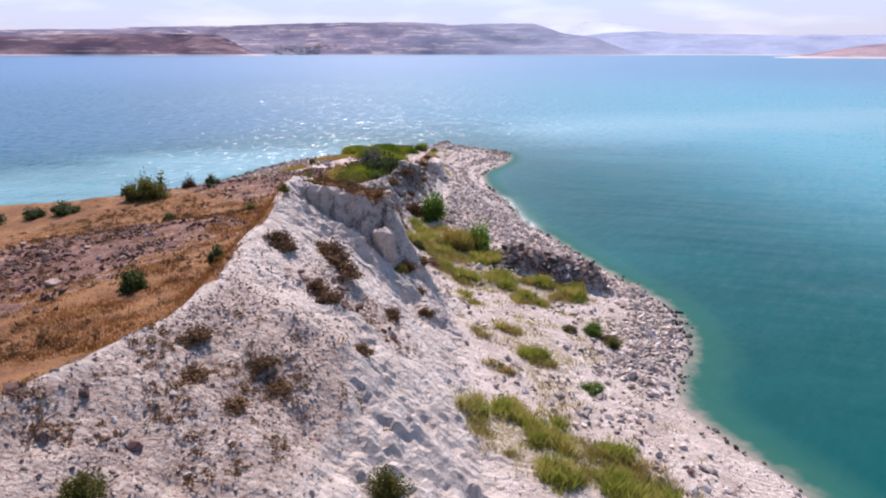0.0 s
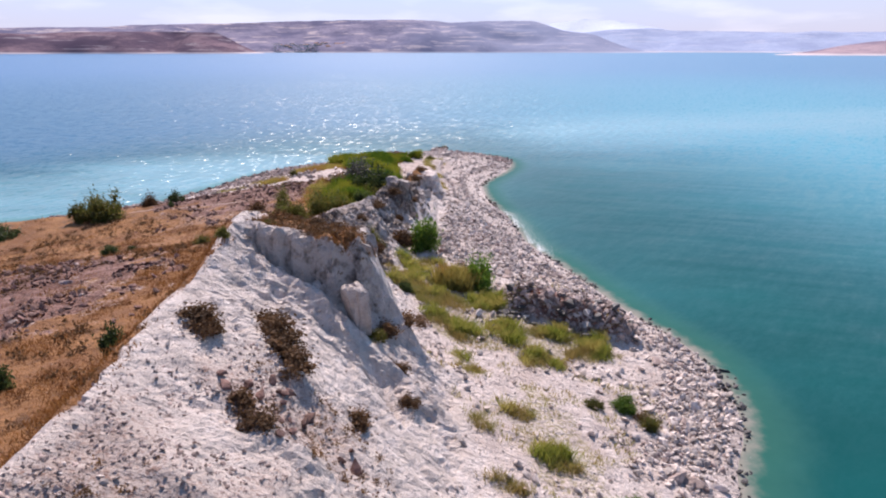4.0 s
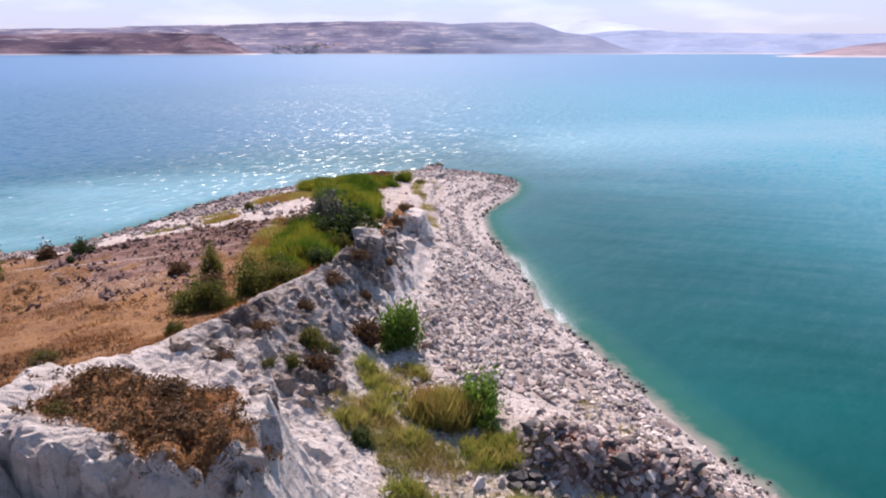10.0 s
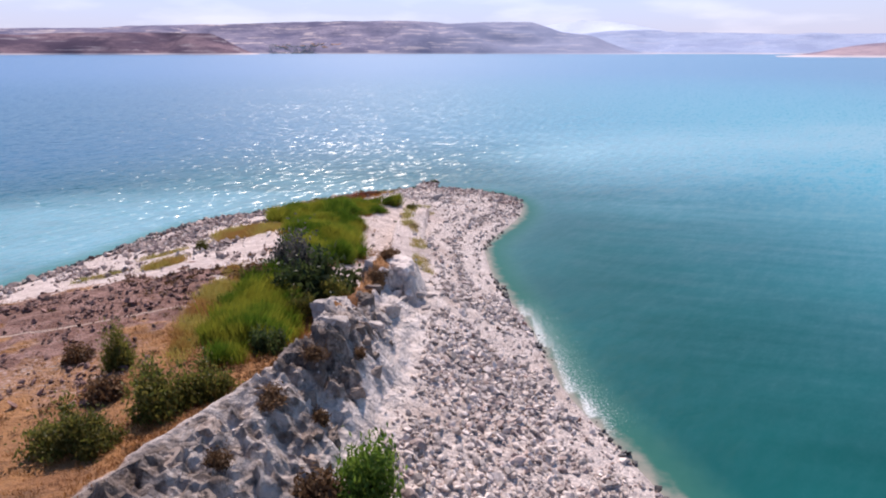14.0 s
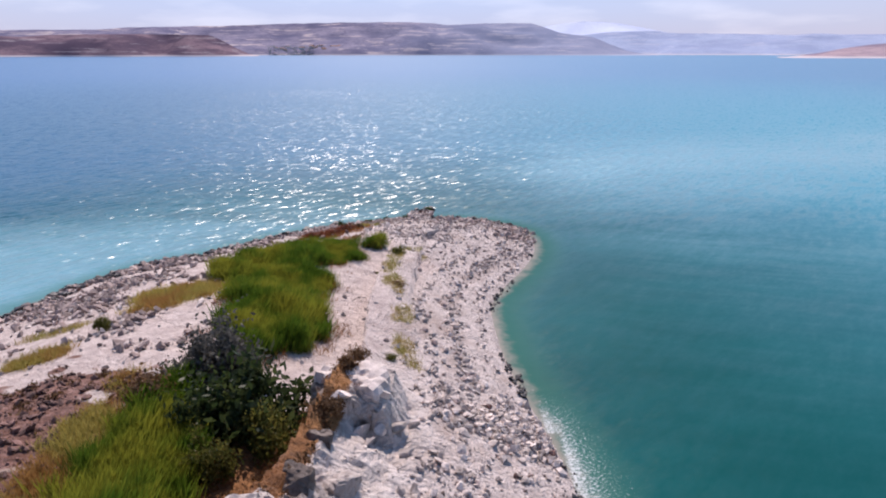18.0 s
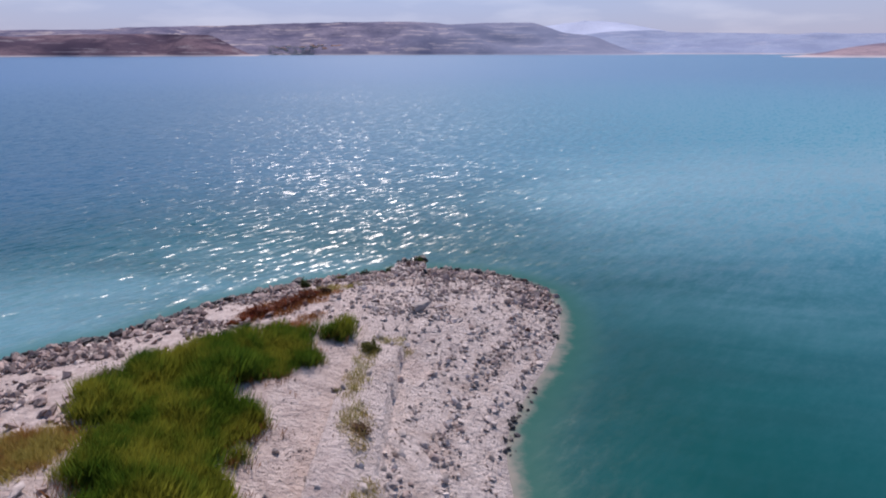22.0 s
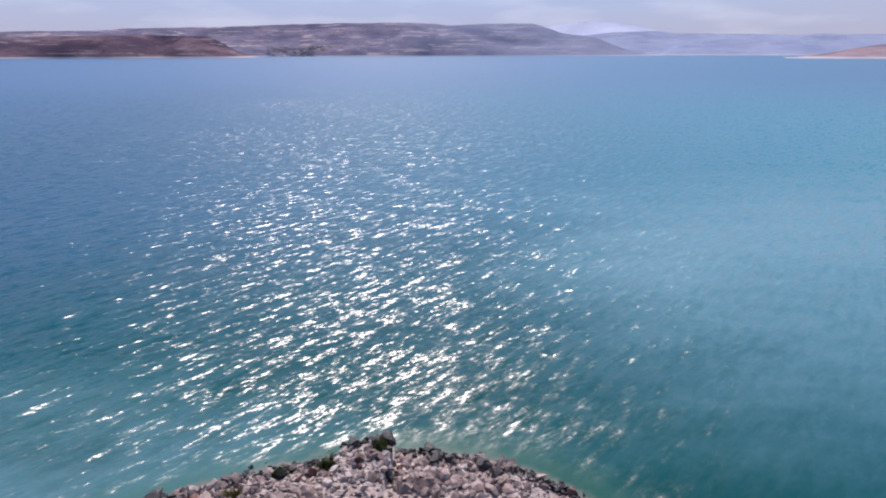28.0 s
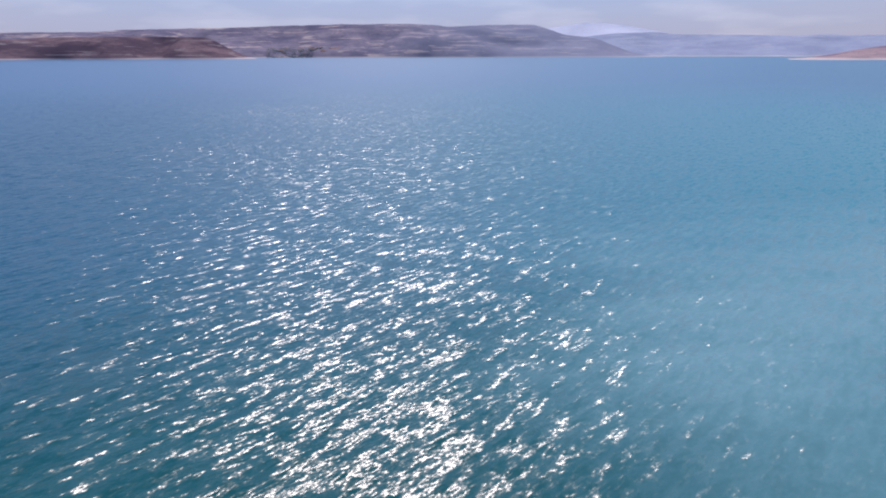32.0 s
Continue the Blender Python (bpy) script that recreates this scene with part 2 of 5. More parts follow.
def rock_paint(name, light, dark, wet=False):
    p = Paint(name, 0.6 if wet else 0.9)
    a, b = p.noise(3.0, 5), p.noise(18, 5, 0.7)
    c = p.mix(p.span(a, 0.35, 0.7), light, dark)
    c = p.mix(p.span(b, 0.5, 0.75), c, tuple(0.55 * v for v in dark))
    tone = p.nodes.new("ShaderNodeHueSaturation")
    p.put(tone.inputs["Color"], c)
    p.put(tone.inputs["Value"], p.span(p.math("FRACT", p.math("ADD", p.island(), p.each())), 0, 1, 0.58, 1.2))
    p.colour(tone.outputs[0])
    p.bump(p.math("ADD", a, p.math("MULTIPLY", b, 0.4)), 0.05)
    return p.mat


def leaf_paint(name, a, b, c=None, sheen=0.5, through_light=0.5, patch=1.3):
    p = Paint(name, sheen)
    pick = p.island()
    col = p.mix(p.span(pick, 0, 1), a, b)
    if c:
        col = p.mix(p.span(p.noise(patch, 3), 0.42, 0.62), col, c)
    tone = p.nodes.new("ShaderNodeHueSaturation")
    p.put(tone.inputs["Color"], col)
    p.put(tone.inputs["Value"], p.span(p.each(), 0, 1, 0.8, 1.15))
    p.colour(tone.outputs[0])
    p.skin.inputs["Specular IOR Level"].default_value = 0.25
    glow = p.nodes.new("ShaderNodeBsdfTranslucent")
    p.put(glow.inputs["Color"], tone.outputs[0])
    both = p.nodes.new("ShaderNodeMixShader")
    both.inputs[0].default_value = through_light
    p.links.new(p.skin.outputs[0], both.inputs[1])
    p.links.new(glow.outputs[0], both.inputs[2])
    p.links.new(both.outputs[0], p.nodes["Material Output"].inputs["Surface"])
    return p.mat


def hill_paint(name, base, dark, light, field, haze_tint=None):
    p = Paint(name, 1.0)
    p.skin.inputs["Specular IOR Level"].default_value = 0.0
    a, b = p.noise(0.004, 6, 0.65, (1, 1, 4)), p.noise(0.022, 6, 0.75, (1, 1, 3))
    strips, shrubs = p.noise(0.009, 4, 0.55, (0.6, 1, 11)), p.noise(0.09, 3, 0.8)
    c = p.mix(p.span(a, 0.4, 0.62), base, dark)
    c = p.mix(p.span(strips, 0.57, 0.63, 0, field), c, light)
    c = p.mix(p.span(b, 0.48, 0.64, 0, 0.75), c, dark)
    c = p.mix(p.span(shrubs, 0.55, 0.68, 0, 0.6), c, tuple(0.6 * v for v in dark))
    split = p.nodes.new("ShaderNodeSeparateXYZ")
    p.links.new(p.where.outputs["Position"], split.inputs[0])
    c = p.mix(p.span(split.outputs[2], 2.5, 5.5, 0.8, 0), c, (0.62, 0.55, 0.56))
    # distance haze mixed into the colour, bluer towards the east
    if haze_tint:
        c = p.mix(p.span(split.outputs[0], -500, 500, 0, 0.6), c, haze_tint)
    p.colour(c)
    return p.mat


GROUND, WATER = ground_paint(), water_paint()
CHALK_ROCK = rock_paint("chalk_rock", (0.66, 0.565, 0.515), (0.47, 0.39, 0.35))
DARK_ROCK = rock_paint("brown_rock", (0.46, 0.355, 0.32), (0.28, 0.205, 0.18))
BROWN_ROCK = rock_paint("brown_scree_rock", (0.25, 0.14, 0.115), (0.135, 0.072, 0.058))
# wet stone, coloured darker still for sides turned from the sun
WET_SHADED_ROCK = rock_paint("wet_shaded_rock", (0.075, 0.064, 0.064), (0.036, 0.032, 0.034), True)
CRAG_ROCK = rock_paint("weathered_chalk", (0.31, 0.243, 0.205), (0.165, 0.122, 0.1))
BRIGHT_LEAF = leaf_paint("bright_green_leaves", (0.075, 0.145, 0.02), (0.16, 0.24, 0.036))
OLIVE_LEAF = leaf_paint("olive_leaves", (0.07, 0.085, 0.018), (0.16, 0.14, 0.035))
DARK_LEAF = leaf_paint("dark_green_leaves", (0.03, 0.05, 0.016), (0.07, 0.09, 0.03))
SILVER_LEAF = leaf_paint("silver_leaves", (0.055, 0.055, 0.05), (0.125, 0.12, 0.11))
DEAD_LEAF = leaf_paint("dead_brown_twigs", (0.085, 0.046, 0.024), (0.19, 0.105, 0.05), None, 0.8, 0.3)
RED_LEAF = leaf_paint("rust_red_leaves", (0.14, 0.03, 0.016), (0.24, 0.075, 0.03))
BARK = rock_paint("grey_bark", (0.16, 0.12, 0.09), (0.08, 0.06, 0.045))
TUFT_LEAF = leaf_paint("brown_tufts", (0.12, 0.065, 0.03), (0.23, 0.13, 0.06), None, 0.8, 0.3)
DRY_BLADE = leaf_paint("dry_grass_blades", (0.235, 0.10, 0.031), (0.37, 0.18, 0.06), (0.175, 0.072, 0.026), 0.8, 0.4)
GREEN_BLADE = leaf_paint("green_reed_blades", (0.045, 0.10, 0.010), (0.12, 0.19, 0.018), (0.26, 0.265, 0.03), 0.6, 0.55, 0.45)
CLUMP_BLADE = leaf_paint("green_grass_clumps", (0.13, 0.16, 0.026), (0.27, 0.28, 0.052), (0.36, 0.31, 0.09), 0.6, 0.5, 0.9)
TAN_BLADE = leaf_paint("ochre_grass_blades", (0.30, 0.25, 0.06), (0.48, 0.39, 0.11), (0.36, 0.20, 0.065), 0.7, 0.45, 0.6)
OLIVE_BLADE = leaf_paint("olive_grass_blades", (0.20, 0.19, 0.05), (0.36, 0.32, 0.10), (0.33, 0.25, 0.085), 0.7, 0.45, 0.9)


# ---- lie of the land ----
def curve(*pairs):
    """A smooth line through a few stations (along, value)."""
    ks = np.array([p[0] for p in pairs], float)
    vs = np.array([p[1] for p in pairs], float)
    tan = np.zeros(len(ks))
    d = np.diff(vs) / np.diff(ks)
    for i in range(1, len(ks) - 1):
        if d[i - 1] * d[i] > 0:
            tan[i] = 2 * d[i - 1] * d[i] / (d[i - 1] + d[i])
    tan[0], tan[-1] = d[0], d[-1]

    def at(y):
        y = np.clip(np.asarray(y, float), ks[0], ks[-1])
        i = np.clip(np.searchsorted(ks, y, side="right") - 1, 0, len(ks) - 2)
        h = ks[i + 1] - ks[i]
        u = (y - ks[i]) / h
        return ((2 * u**3 - 3 * u**2 + 1) * vs[i] + (u**3 - 2 * u**2 + u) * h * tan[i]
                + (-2 * u**3 + 3 * u**2) * vs[i + 1] + (u**3 - u**2) * h * tan[i + 1])
    return at


def lattice(ix, iy, seed):
    n = (np.asarray(ix).astype(np.int64) * 374761393 + np.asarray(iy).astype(np.int64) * 668265263 + (seed * 1442695041 & 0xFFFFFFF)) & 0xFFFFFFFF
    n = ((n ^ (n >> 13)) * 1274126177) & 0xFFFFFFFF
    n = ((n ^ (n >> 16)) * 1103515245) & 0xFFFFFFFF
    return ((n ^ (n >> 15)) & 0xFFFFFF) / float(0xFFFFFF) * 2 - 1


def rough(x, y, size, seed=0):
    """Smooth noise from -1 to 1 with features of that size."""
    x, y = np.asarray(x, float) / size, np.asarray(y, float) / size
    ix, iy = np.floor(x), np.floor(y)
    u, v = x - ix, y - iy
    u, v = u * u * u * (u * (u * 6 - 15) + 10), v * v * v * (v * (v * 6 - 15) + 10)
    a, b = lattice(ix, iy, seed), lattice(ix + 1, iy, seed)
    c, d = lattice(ix, iy + 1, seed), lattice(ix + 1, iy + 1, seed)
    return (a * (1 - u) + b * u) * (1 - v) + (c * (1 - u) + d * u) * v


def layers(x, y, size, count, seed=0, fall=0.5):
    total, amp = 0.0, 1.0
    for k in range(count):
        total = total + amp * rough(x + 13.7 * k, y - 7.1 * k, size / 2**k, seed + k)
        amp *= fall
    return total


def blocks(x, y, size, seed=0):
    """Broken, tilted facets of that size, from about -1 to 1."""
    x, y = np.asarray(x, float) / size, np.asarray(y, float) / size
    ix, iy = np.floor(x), np.floor(y)
    best, out = np.full(x.shape, 1e9), np.zeros(x.shape)
    for a in (-1, 0, 1):
        for b in (-1, 0, 1):
            jx, jy = ix + a, iy + b
            dx = x - jx - 0.5 - 0.45 * lattice(jx, jy, seed)
            dy = y - jy - 0.5 - 0.45 * lattice(jx, jy, seed + 1)
            d = dx * dx + dy * dy
            high = 0.6 * lattice(jx, jy, seed + 2) + 0.7 * lattice(jx, jy, seed + 3) * dx + 0.7 * lattice(jx, jy, seed + 4) * dy
            near = d < best
            best, out = np.where(near, d, best), np.where(near, high, out)
    return out


def step(a, b, v):
    u = np.clip((v - a) / (b - a), 0, 1)
    return u * u * (3 - 2 * u)


# the lake's edge at the headland, round from the east shore over the tip to the west shore
EAST_SHORE = [(60, -80), (26, -20), (17, 0), (13.4, 12), (12.0, 17.8), (10.9, 20.3), (10.1, 23), (10.7, 25.4), (12.2, 28.2), (12.9, 31.5), (12.8, 34.5),
              (12.0, 37), (10.8, 40), (9.6, 44), (8.4, 48), (6.9, 53), (6.5, 57), (6.2, 60), (5.5, 64), (4.9, 68), (4.7, 72), (4.85, 75), (6.0, 78.2), (7.35, 81), (8.5, 84)]
WEST_SHORE = [(9.2, 87), (9.2, 90.5), (8.3, 92.7), (6.4, 94.4), (4.4, 95.3), (1.6, 95.8), (-2.4, 95.0), (-4.6, 94.3), (-7.7, 92.7), (-10.7, 90.5), (-13.3, 88), (-15.6, 85),
              (-19.2, 82.5), (-22.1, 78), (-22.9, 75), (-25.8, 67.6), (-27.8, 64.4), (-30.4, 62.6), (-33.5, 60), (-38, 58.2), (-46, 56), (-70, 46), (-120, 30), (-150, -80)]


def spline(points, per=5):
    p = np.array(points, float)
    out = []
    for i in range(len(p) - 1):
        a, b, c, d = p[max(i - 1, 0)], p[i], p[i + 1], p[min(i + 2, len(p) - 1)]
        for k in range(per):
            u = k / per
            out.append(0.5 * (2 * b + (c - a) * u + (2 * a - 5 * b + 4 * c - d) * u**2 + (3 * b - a - 3 * c + d) * u**3))
    out.append(p[-1])
    return np.array(out)


SHORE = spline(EAST_SHORE + WEST_SHORE)


def inland(x, y):
    """Metres from the lake's edge: positive on land, negative in the lake."""
    x, y = np.asarray(x, float), np.asarray(y, float)
    shape = x.shape
    x, y = x.ravel(), y.ravel()
    best, odd = np.full(x.shape, 1e9), np.zeros(x.shape, bool)
    ring = np.vstack([SHORE, SHORE[:1]])
    for (ax, ay), (bx, by) in zip(ring[:-1], ring[1:]):
        dx, dy = bx - ax, by - ay
        u = np.clip(((x - ax) * dx + (y - ay) * dy) / (dx * dx + dy * dy + 1e-9), 0, 1)
        best = np.minimum(best, (ax + u * dx - x) ** 2 + (ay + u * dy - y) ** 2)
        if ay != by:
            odd ^= ((ay > y) != (by > y)) & (x < ax + (y - ay) / (by - ay) * dx)
    return np.where(odd, 1, -1).reshape(shape) * np.sqrt(best).reshape(shape)


# stations along the headland: crest of the chalk, edge of its top, toe of its face, plateau behind it
CREST_X = curve((-20, -7), (8, -8.2), (12, -7.2), (16, -6.5), (20, -6.9), (24, -7.1), (27, -6.9), (30, -7.2), (33, -8.0), (37, -7.2), (40, -5.8), (44, -4.3), (48, -3.0), (51, -3.0), (55, -2.5), (58, -2.0), (60.5, -1.6), (70, -2), (95, -1))
CREST_Z = curve((-20, 8.6), (8, 8.3), (12, 8.0), (16, 7.75), (20, 7.7), (24, 7.7), (26.5, 8.2), (28, 8.5), (30.5, 8.2), (33, 6.9), (37, 5.8), (40, 5.75), (44, 5.6), (48, 5.9), (51, 5.2), (54, 4.4), (58, 4.7), (60, 4.3), (62.5, 2.9), (68, 2.9), (76, 2.3), (86, 1.6), (96, 0.8))
EDGE_X = curve((-20, -2), (12, -3.0), (16, -2.6), (20, -3.5), (24, -3.4), (26.5, -4.6), (27.45, -5.1), (28.35, -2.7), (30, -2.55), (32.5, -3.7), (34, -5.2), (38, -4.8), (42, -3.6), (46, -2.7), (48, -2.2), (52, -1.9), (56.9, -1.7), (57.5, -0.2), (59.5, 0.0), (61, -0.6), (70, -1), (95, 0))
EDGE_Z = curve((-20, 6.2), (12, 6.0), (16, 6.35), (20, 6.2), (24, 6.1), (26.5, 6.8), (27.45, 7.2), (28.35, 7.5), (30, 7.4), (32.5, 6.2), (34, 5.4), (38, 5.2), (42, 5.0), (46, 5.3), (48, 5.5), (52, 4.5), (56.9, 3.9), (57.5, 4.1), (59.5, 3.8), (61, 3.0), (63, 2.4), (70, 2.6), (76, 2.2), (86, 1.6), (96, 0.8))
TOE_X = curve((-20, 2), (12, 1.2), (20, 0.7), (27.5, 0.2), (29.5, -1.2), (32, -1.7), (35.5, -1.7), (40, -1.6), (45, -1.0), (50, -0.2), (55, 0.1), (58.5, 0.5), (62, 0.2), (70, 0), (95, 1))
TOE_Z = curve((-20, 3.2), (12, 3.0), (20, 2.8), (27, 2.8), (29.5, 3.6), (32, 3.9), (35.5, 3.1), (40, 3.05), (45, 3.1), (50, 2.9), (55, 2.9), (58.5, 2.6), (62, 2.3), (70, 2.1), (76, 2.0), (86, 1.6), (96, 0.8))
PLATEAU_Z = curve((-20, 7.4), (10, 7.0), (21, 6.5), (28, 6.2), (38, 5.4), (48, 4.3), (56, 4.0), (68, 3.25), (76, 2.45), (86, 1.6), (96, 0.8))
BEACH_Z = curve((-20, 3), (12, 2.9), (20, 2.7), (27, 2.7), (31, 2.6), (35, 2.8), (40, 3.05), (45, 3.2), (50, 2.9), (55, 2.9), (58.5, 2.6), (62, 2.3), (70, 2.1), (76, 2.0), (86, 1.6), (96, 0.8))
PLATEAU_FALL = curve((-20, 0.1), (10, 0.14), (21, 0.15), (38, 0.15), (48, 0.09), (56, 0.06), (68, 0.045), (80, 0.03), (95, 0.02))
LIP = curve((-20, 1.2), (20, 0.9), (26, 1.0), (30, 1.3), (33, 1.2), (37, 0.8), (50, 0.7), (95, 0.7))


def softmin(a, b, k=0.35):
    h = np.clip(0.5 + 0.5 * (b - a) / k, 0, 1)
    return b * (1 - h) + a * h - k * h * (1 - h)


SPUR_LINE = [(-6.4, 27.6, 7.9), (-5.4, 27.0, 7.45), (-4.5, 26.4, 7.1), (-3.3, 25.6, 6.7), (-2.7, 25.0, 5.8), (-2.0, 24.2, 4.7)]


def with_spur(x, y, h):
    """The rib that runs down before the cliff, and the cleft between the two."""
    best, side, top = np.full(np.shape(x), 1e9), np.zeros(np.shape(x)), np.zeros(np.shape(x))
    for (ax, ay, az), (bx, by, bz) in zip(SPUR_LINE[:-1], SPUR_LINE[1:]):
        dx, dy = bx - ax, by - ay
        u = np.clip(((x - ax) * dx + (y - ay) * dy) / (dx * dx + dy * dy), 0, 1)
        d = np.hypot(ax + u * dx - x, ay + u * dy - y)
        near = d < best
        best, top = np.where(near, d, best), np.where(near, az + u * (bz - az), top)
        side = np.where(near, dx * (y - ay) - dy * (x - ax), side)
    south = np.where(side < 0, np.maximum(h, top - 0.55 * best - 0.12 * best ** 2), h)
    cleft = top - np.minimum(1.5 * best, 0.9)
    inside = (side >= 0) & (y < 27.85) & (best < 3.0) & (x > -6.4) & (x < 0)
    return np.where(inside, np.minimum(h, cleft) * (1 - step(1.6, 3.0, best)) + h * step(1.6, 3.0, best), south)


def land(x, y, shore=None):
    """Height of the ground, without its fine relief."""
    x, y = np.asarray(x, float), np.asarray(y, float)
    shore = inland(x, y) if shore is None else shore
    wob = 0.35 * rough(x, y, 2.3, 5) + 0.3 * blocks(x, y, 0.9, 6) + 0.15 * blocks(x, y, 0.4, 17)
    yy = y + wob * step(24, 28, y) * (1 - step(62, 66, y))
    cx, cz, ex, ez, tx, tz = CREST_X(yy), CREST_Z(yy), EDGE_X(yy), EDGE_Z(yy), TOE_X(yy), TOE_Z(yy)
    west = PLATEAU_Z(y) - PLATEAU_FALL(y) * (cx - x)
    lip = np.exp(-np.clip((cx - x) / LIP(y), 0, 9) ** 2)
    west = west + (cz - PLATEAU_Z(y)) * lip
    west = softmin(np.maximum(west, 1.2), 0.06 + (0.42 - 0.2 * step(44, 54, y)) * np.maximum(shore, 0))
    u = np.clip((x - cx) / np.maximum(ex - cx, 0.05), 0, 1)
    v = np.clip((x - ex) / np.maximum(tx - ex, 0.05), 0, 1)
    face = np.where(x < ex, cz + (ez - cz) * u, ez + (tz - ez) * v)
    face = with_spur(x, yy, face)
    far = np.maximum(x - tx, 0)
    share = np.maximum(shore, 0) / np.maximum(np.maximum(shore, 0) + far, 0.01)
    beach = BEACH_Z(yy) * share ** (1 + 0.25 * step(22, 27, y) * (1 - step(32, 36, y))) + (tz - BEACH_Z(yy)) * np.exp(-far / 0.9)
    beach = softmin(beach, 0.05 + (0.5 - 0.28 * step(64, 80, y)) * np.maximum(shore, 0), 0.2)
    along = np.clip((x - 3.6) / 5.4, 0, 1)
    ridge = 36.5 - 1.2 * along
    s = y - ridge
    mound = np.where(s < 0, np.exp(-(s / 0.65) ** 2), np.exp(-(s / 2.6) ** 2)) * step(2.8, 4.2, x) * (1 - step(8.6, 10.6, x))
    beach = beach + 1.1 * mound * step(0, 1.5, shore)
    h = np.where(x < cx, west, np.where(x < tx, face, beach))
    bed = -0.03 - 0.16 * np.maximum(-shore, 0) - 0.035 * np.minimum(np.maximum(-shore, 0), 8) ** 2
    return np.where(shore > 0, h, np.maximum(bed, -14))


# ---- building helpers ----
def near_line(x, y, line, wide):
    """One along a bent line, falling to nought at that distance from it."""
    best = np.full(np.shape(x), 1e9)
    for (ax, ay), (bx, by) in zip(line[:-1], line[1:]):
        dx, dy = bx - ax, by - ay
        u = np.clip(((x - ax) * dx + (y - ay) * dy) / (dx * dx + dy * dy), 0, 1)
        best = np.minimum(best, np.hypot(ax + u * dx - x, ay + u * dy - y))
    return 1 - step(0.25 * wide, wide, best + 0.35 * wide * rough(x, y, 0.9, 41))


SCARP = [(-3.1, 21.0), (-2.6, 19.0), (-2.2, 16.8), (-1.5, 15.2), (-1.1, 13.6), (-0.4, 12.6)]
SPUR = [(-6.2, 26.6), (-5.2, 25.6), (-4.2, 25.4), (-3.3, 25.2), (-2.6, 24.4)]
BANK = [(-1.6, 30.4), (-0.6, 28.0), (0.1, 25.6), (0.5, 23.4)]


def relief(x, y, shore):
    """Fine unevenness of the ground, on top of land()."""
    cx, tx = CREST_X(y), TOE_X(y)
    face = step(-0.2, 0.5, x - cx) * (1 - step(-0.2, 0.8, x - tx)) * (1 - step(60, 63, y))
    beach = step(-0.2, 0.8, x - tx)
    gully = 1 - np.abs(layers(x * 0.45, y + 0.5 * x, 1.5, 3, 21))
    ribs = 1 - np.abs(layers(x * 0.3, y + 0.55 * x, 2.6, 2, 23))
    lumps = layers(x, y, 0.9, 3, 31)
    soft = 1 - 0.72 * np.clip(earth_cover(x, y) / 0.8, 0, 1)
    mid_face = step(0.0, 1.2, x - cx)
    out = face * (0.16 * (gully - 0.6) + 0.34 * (ribs - 0.6) * mid_face + 0.05 * lumps + soft * (0.09 * blocks(x, y + 0.4 * x, 0.6, 101) + 0.07 * blocks(x, y, 0.3, 111)))
    broken = np.maximum(near_line(x, y, SCARP, 1.0), np.maximum(near_line(x, y, SPUR, 1.1), near_line(x, y, BANK, 0.7)))
    out = out + face * broken * (0.13 * blocks(x, y, 0.9, 171) + 0.15 * blocks(x, y, 0.4, 181))
    out = out + face * crag_cover(x, y) * (0.24 * blocks(x, y, 0.8, 121) + 0.44 * blocks(x, y, 0.42, 131) + 0.26 * blocks(x, y, 0.24, 133))
    out = out + beach * (0.05 * lumps + 0.04 * blocks(x, y, 0.4, 141)) + (1 - face - beach) * (0.05 * lumps + 0.13 * stony(x, y) * np.abs(rough(x * 0.5, y, 0.7, 37)))
    out = out + (0.3 * blocks(x, y, 0.6, 151) + 0.16 * blocks(x, y, 0.3, 161)) * step(34.6, 35.6, y) * (1 - step(37.5, 39, y)) * step(3, 4.5, x) * (1 - step(9, 10.5, x))
    base = land(x, y, shore)
    ledge = np.sin(base * 11.0 + 2.5 * layers(x, y, 2.5, 2, 27))
    out = out + face * (0.07 * ledge * step(-0.2, 0.4, rough(x, y, 3.0, 29)) + 0.03 * layers(x, y, 0.45, 2, 33))
    return out * step(0.0, 1.2, shore)


def crag_cover(x, y):
    """Brown, broken rock on the chalk's face."""
    north = step(34, 38, y) * (1 - step(52, 55, y)) * (1 - step(-1.2, -0.2, x - TOE_X(y)))
    wall = blob(x, y, -1.0, 57.2, 1.0, 0.7, 0) + 0.9 * blob(x, y, -4.0, 27.95, 2.4, 0.75, 8)
    return np.clip((0.5 + 0.5 * step(-0.2, 0.4, rough(x, y, 2.2, 43))) * north + 0.4 * wall, 0, 1)


def trail_cover(x, y):
    """Trodden paths over the plateau."""
    one = np.exp(-((y - 54.3 - 0.22 * (x + 9) - 0.4 * np.sin(x * 0.5)) / 0.14) ** 2) * step(-24, -22, x) * (1 - step(-9, -7.5, x))
    two = np.exp(-((y - 50.8 - 0.12 * (x + 15) - 0.5 * np.sin(x * 0.35)) / 0.3) ** 2) * step(-24, -21, x) * (1 - step(-14, -12, x))
    ring = np.exp(-((np.hypot((x - 0.2) / 1.5, (y - 36.9)) - 1.5) / 0.22) ** 2) * (1 - step(-0.2, 0.6, x))
    return np.clip(one + 0.6 * two + ring, 0, 1)


def ground_z(x, y):
    shore = inland(x, y)
    return land(x, y, shore) + relief(np.asarray(x, float), np.asarray(y, float), shore)


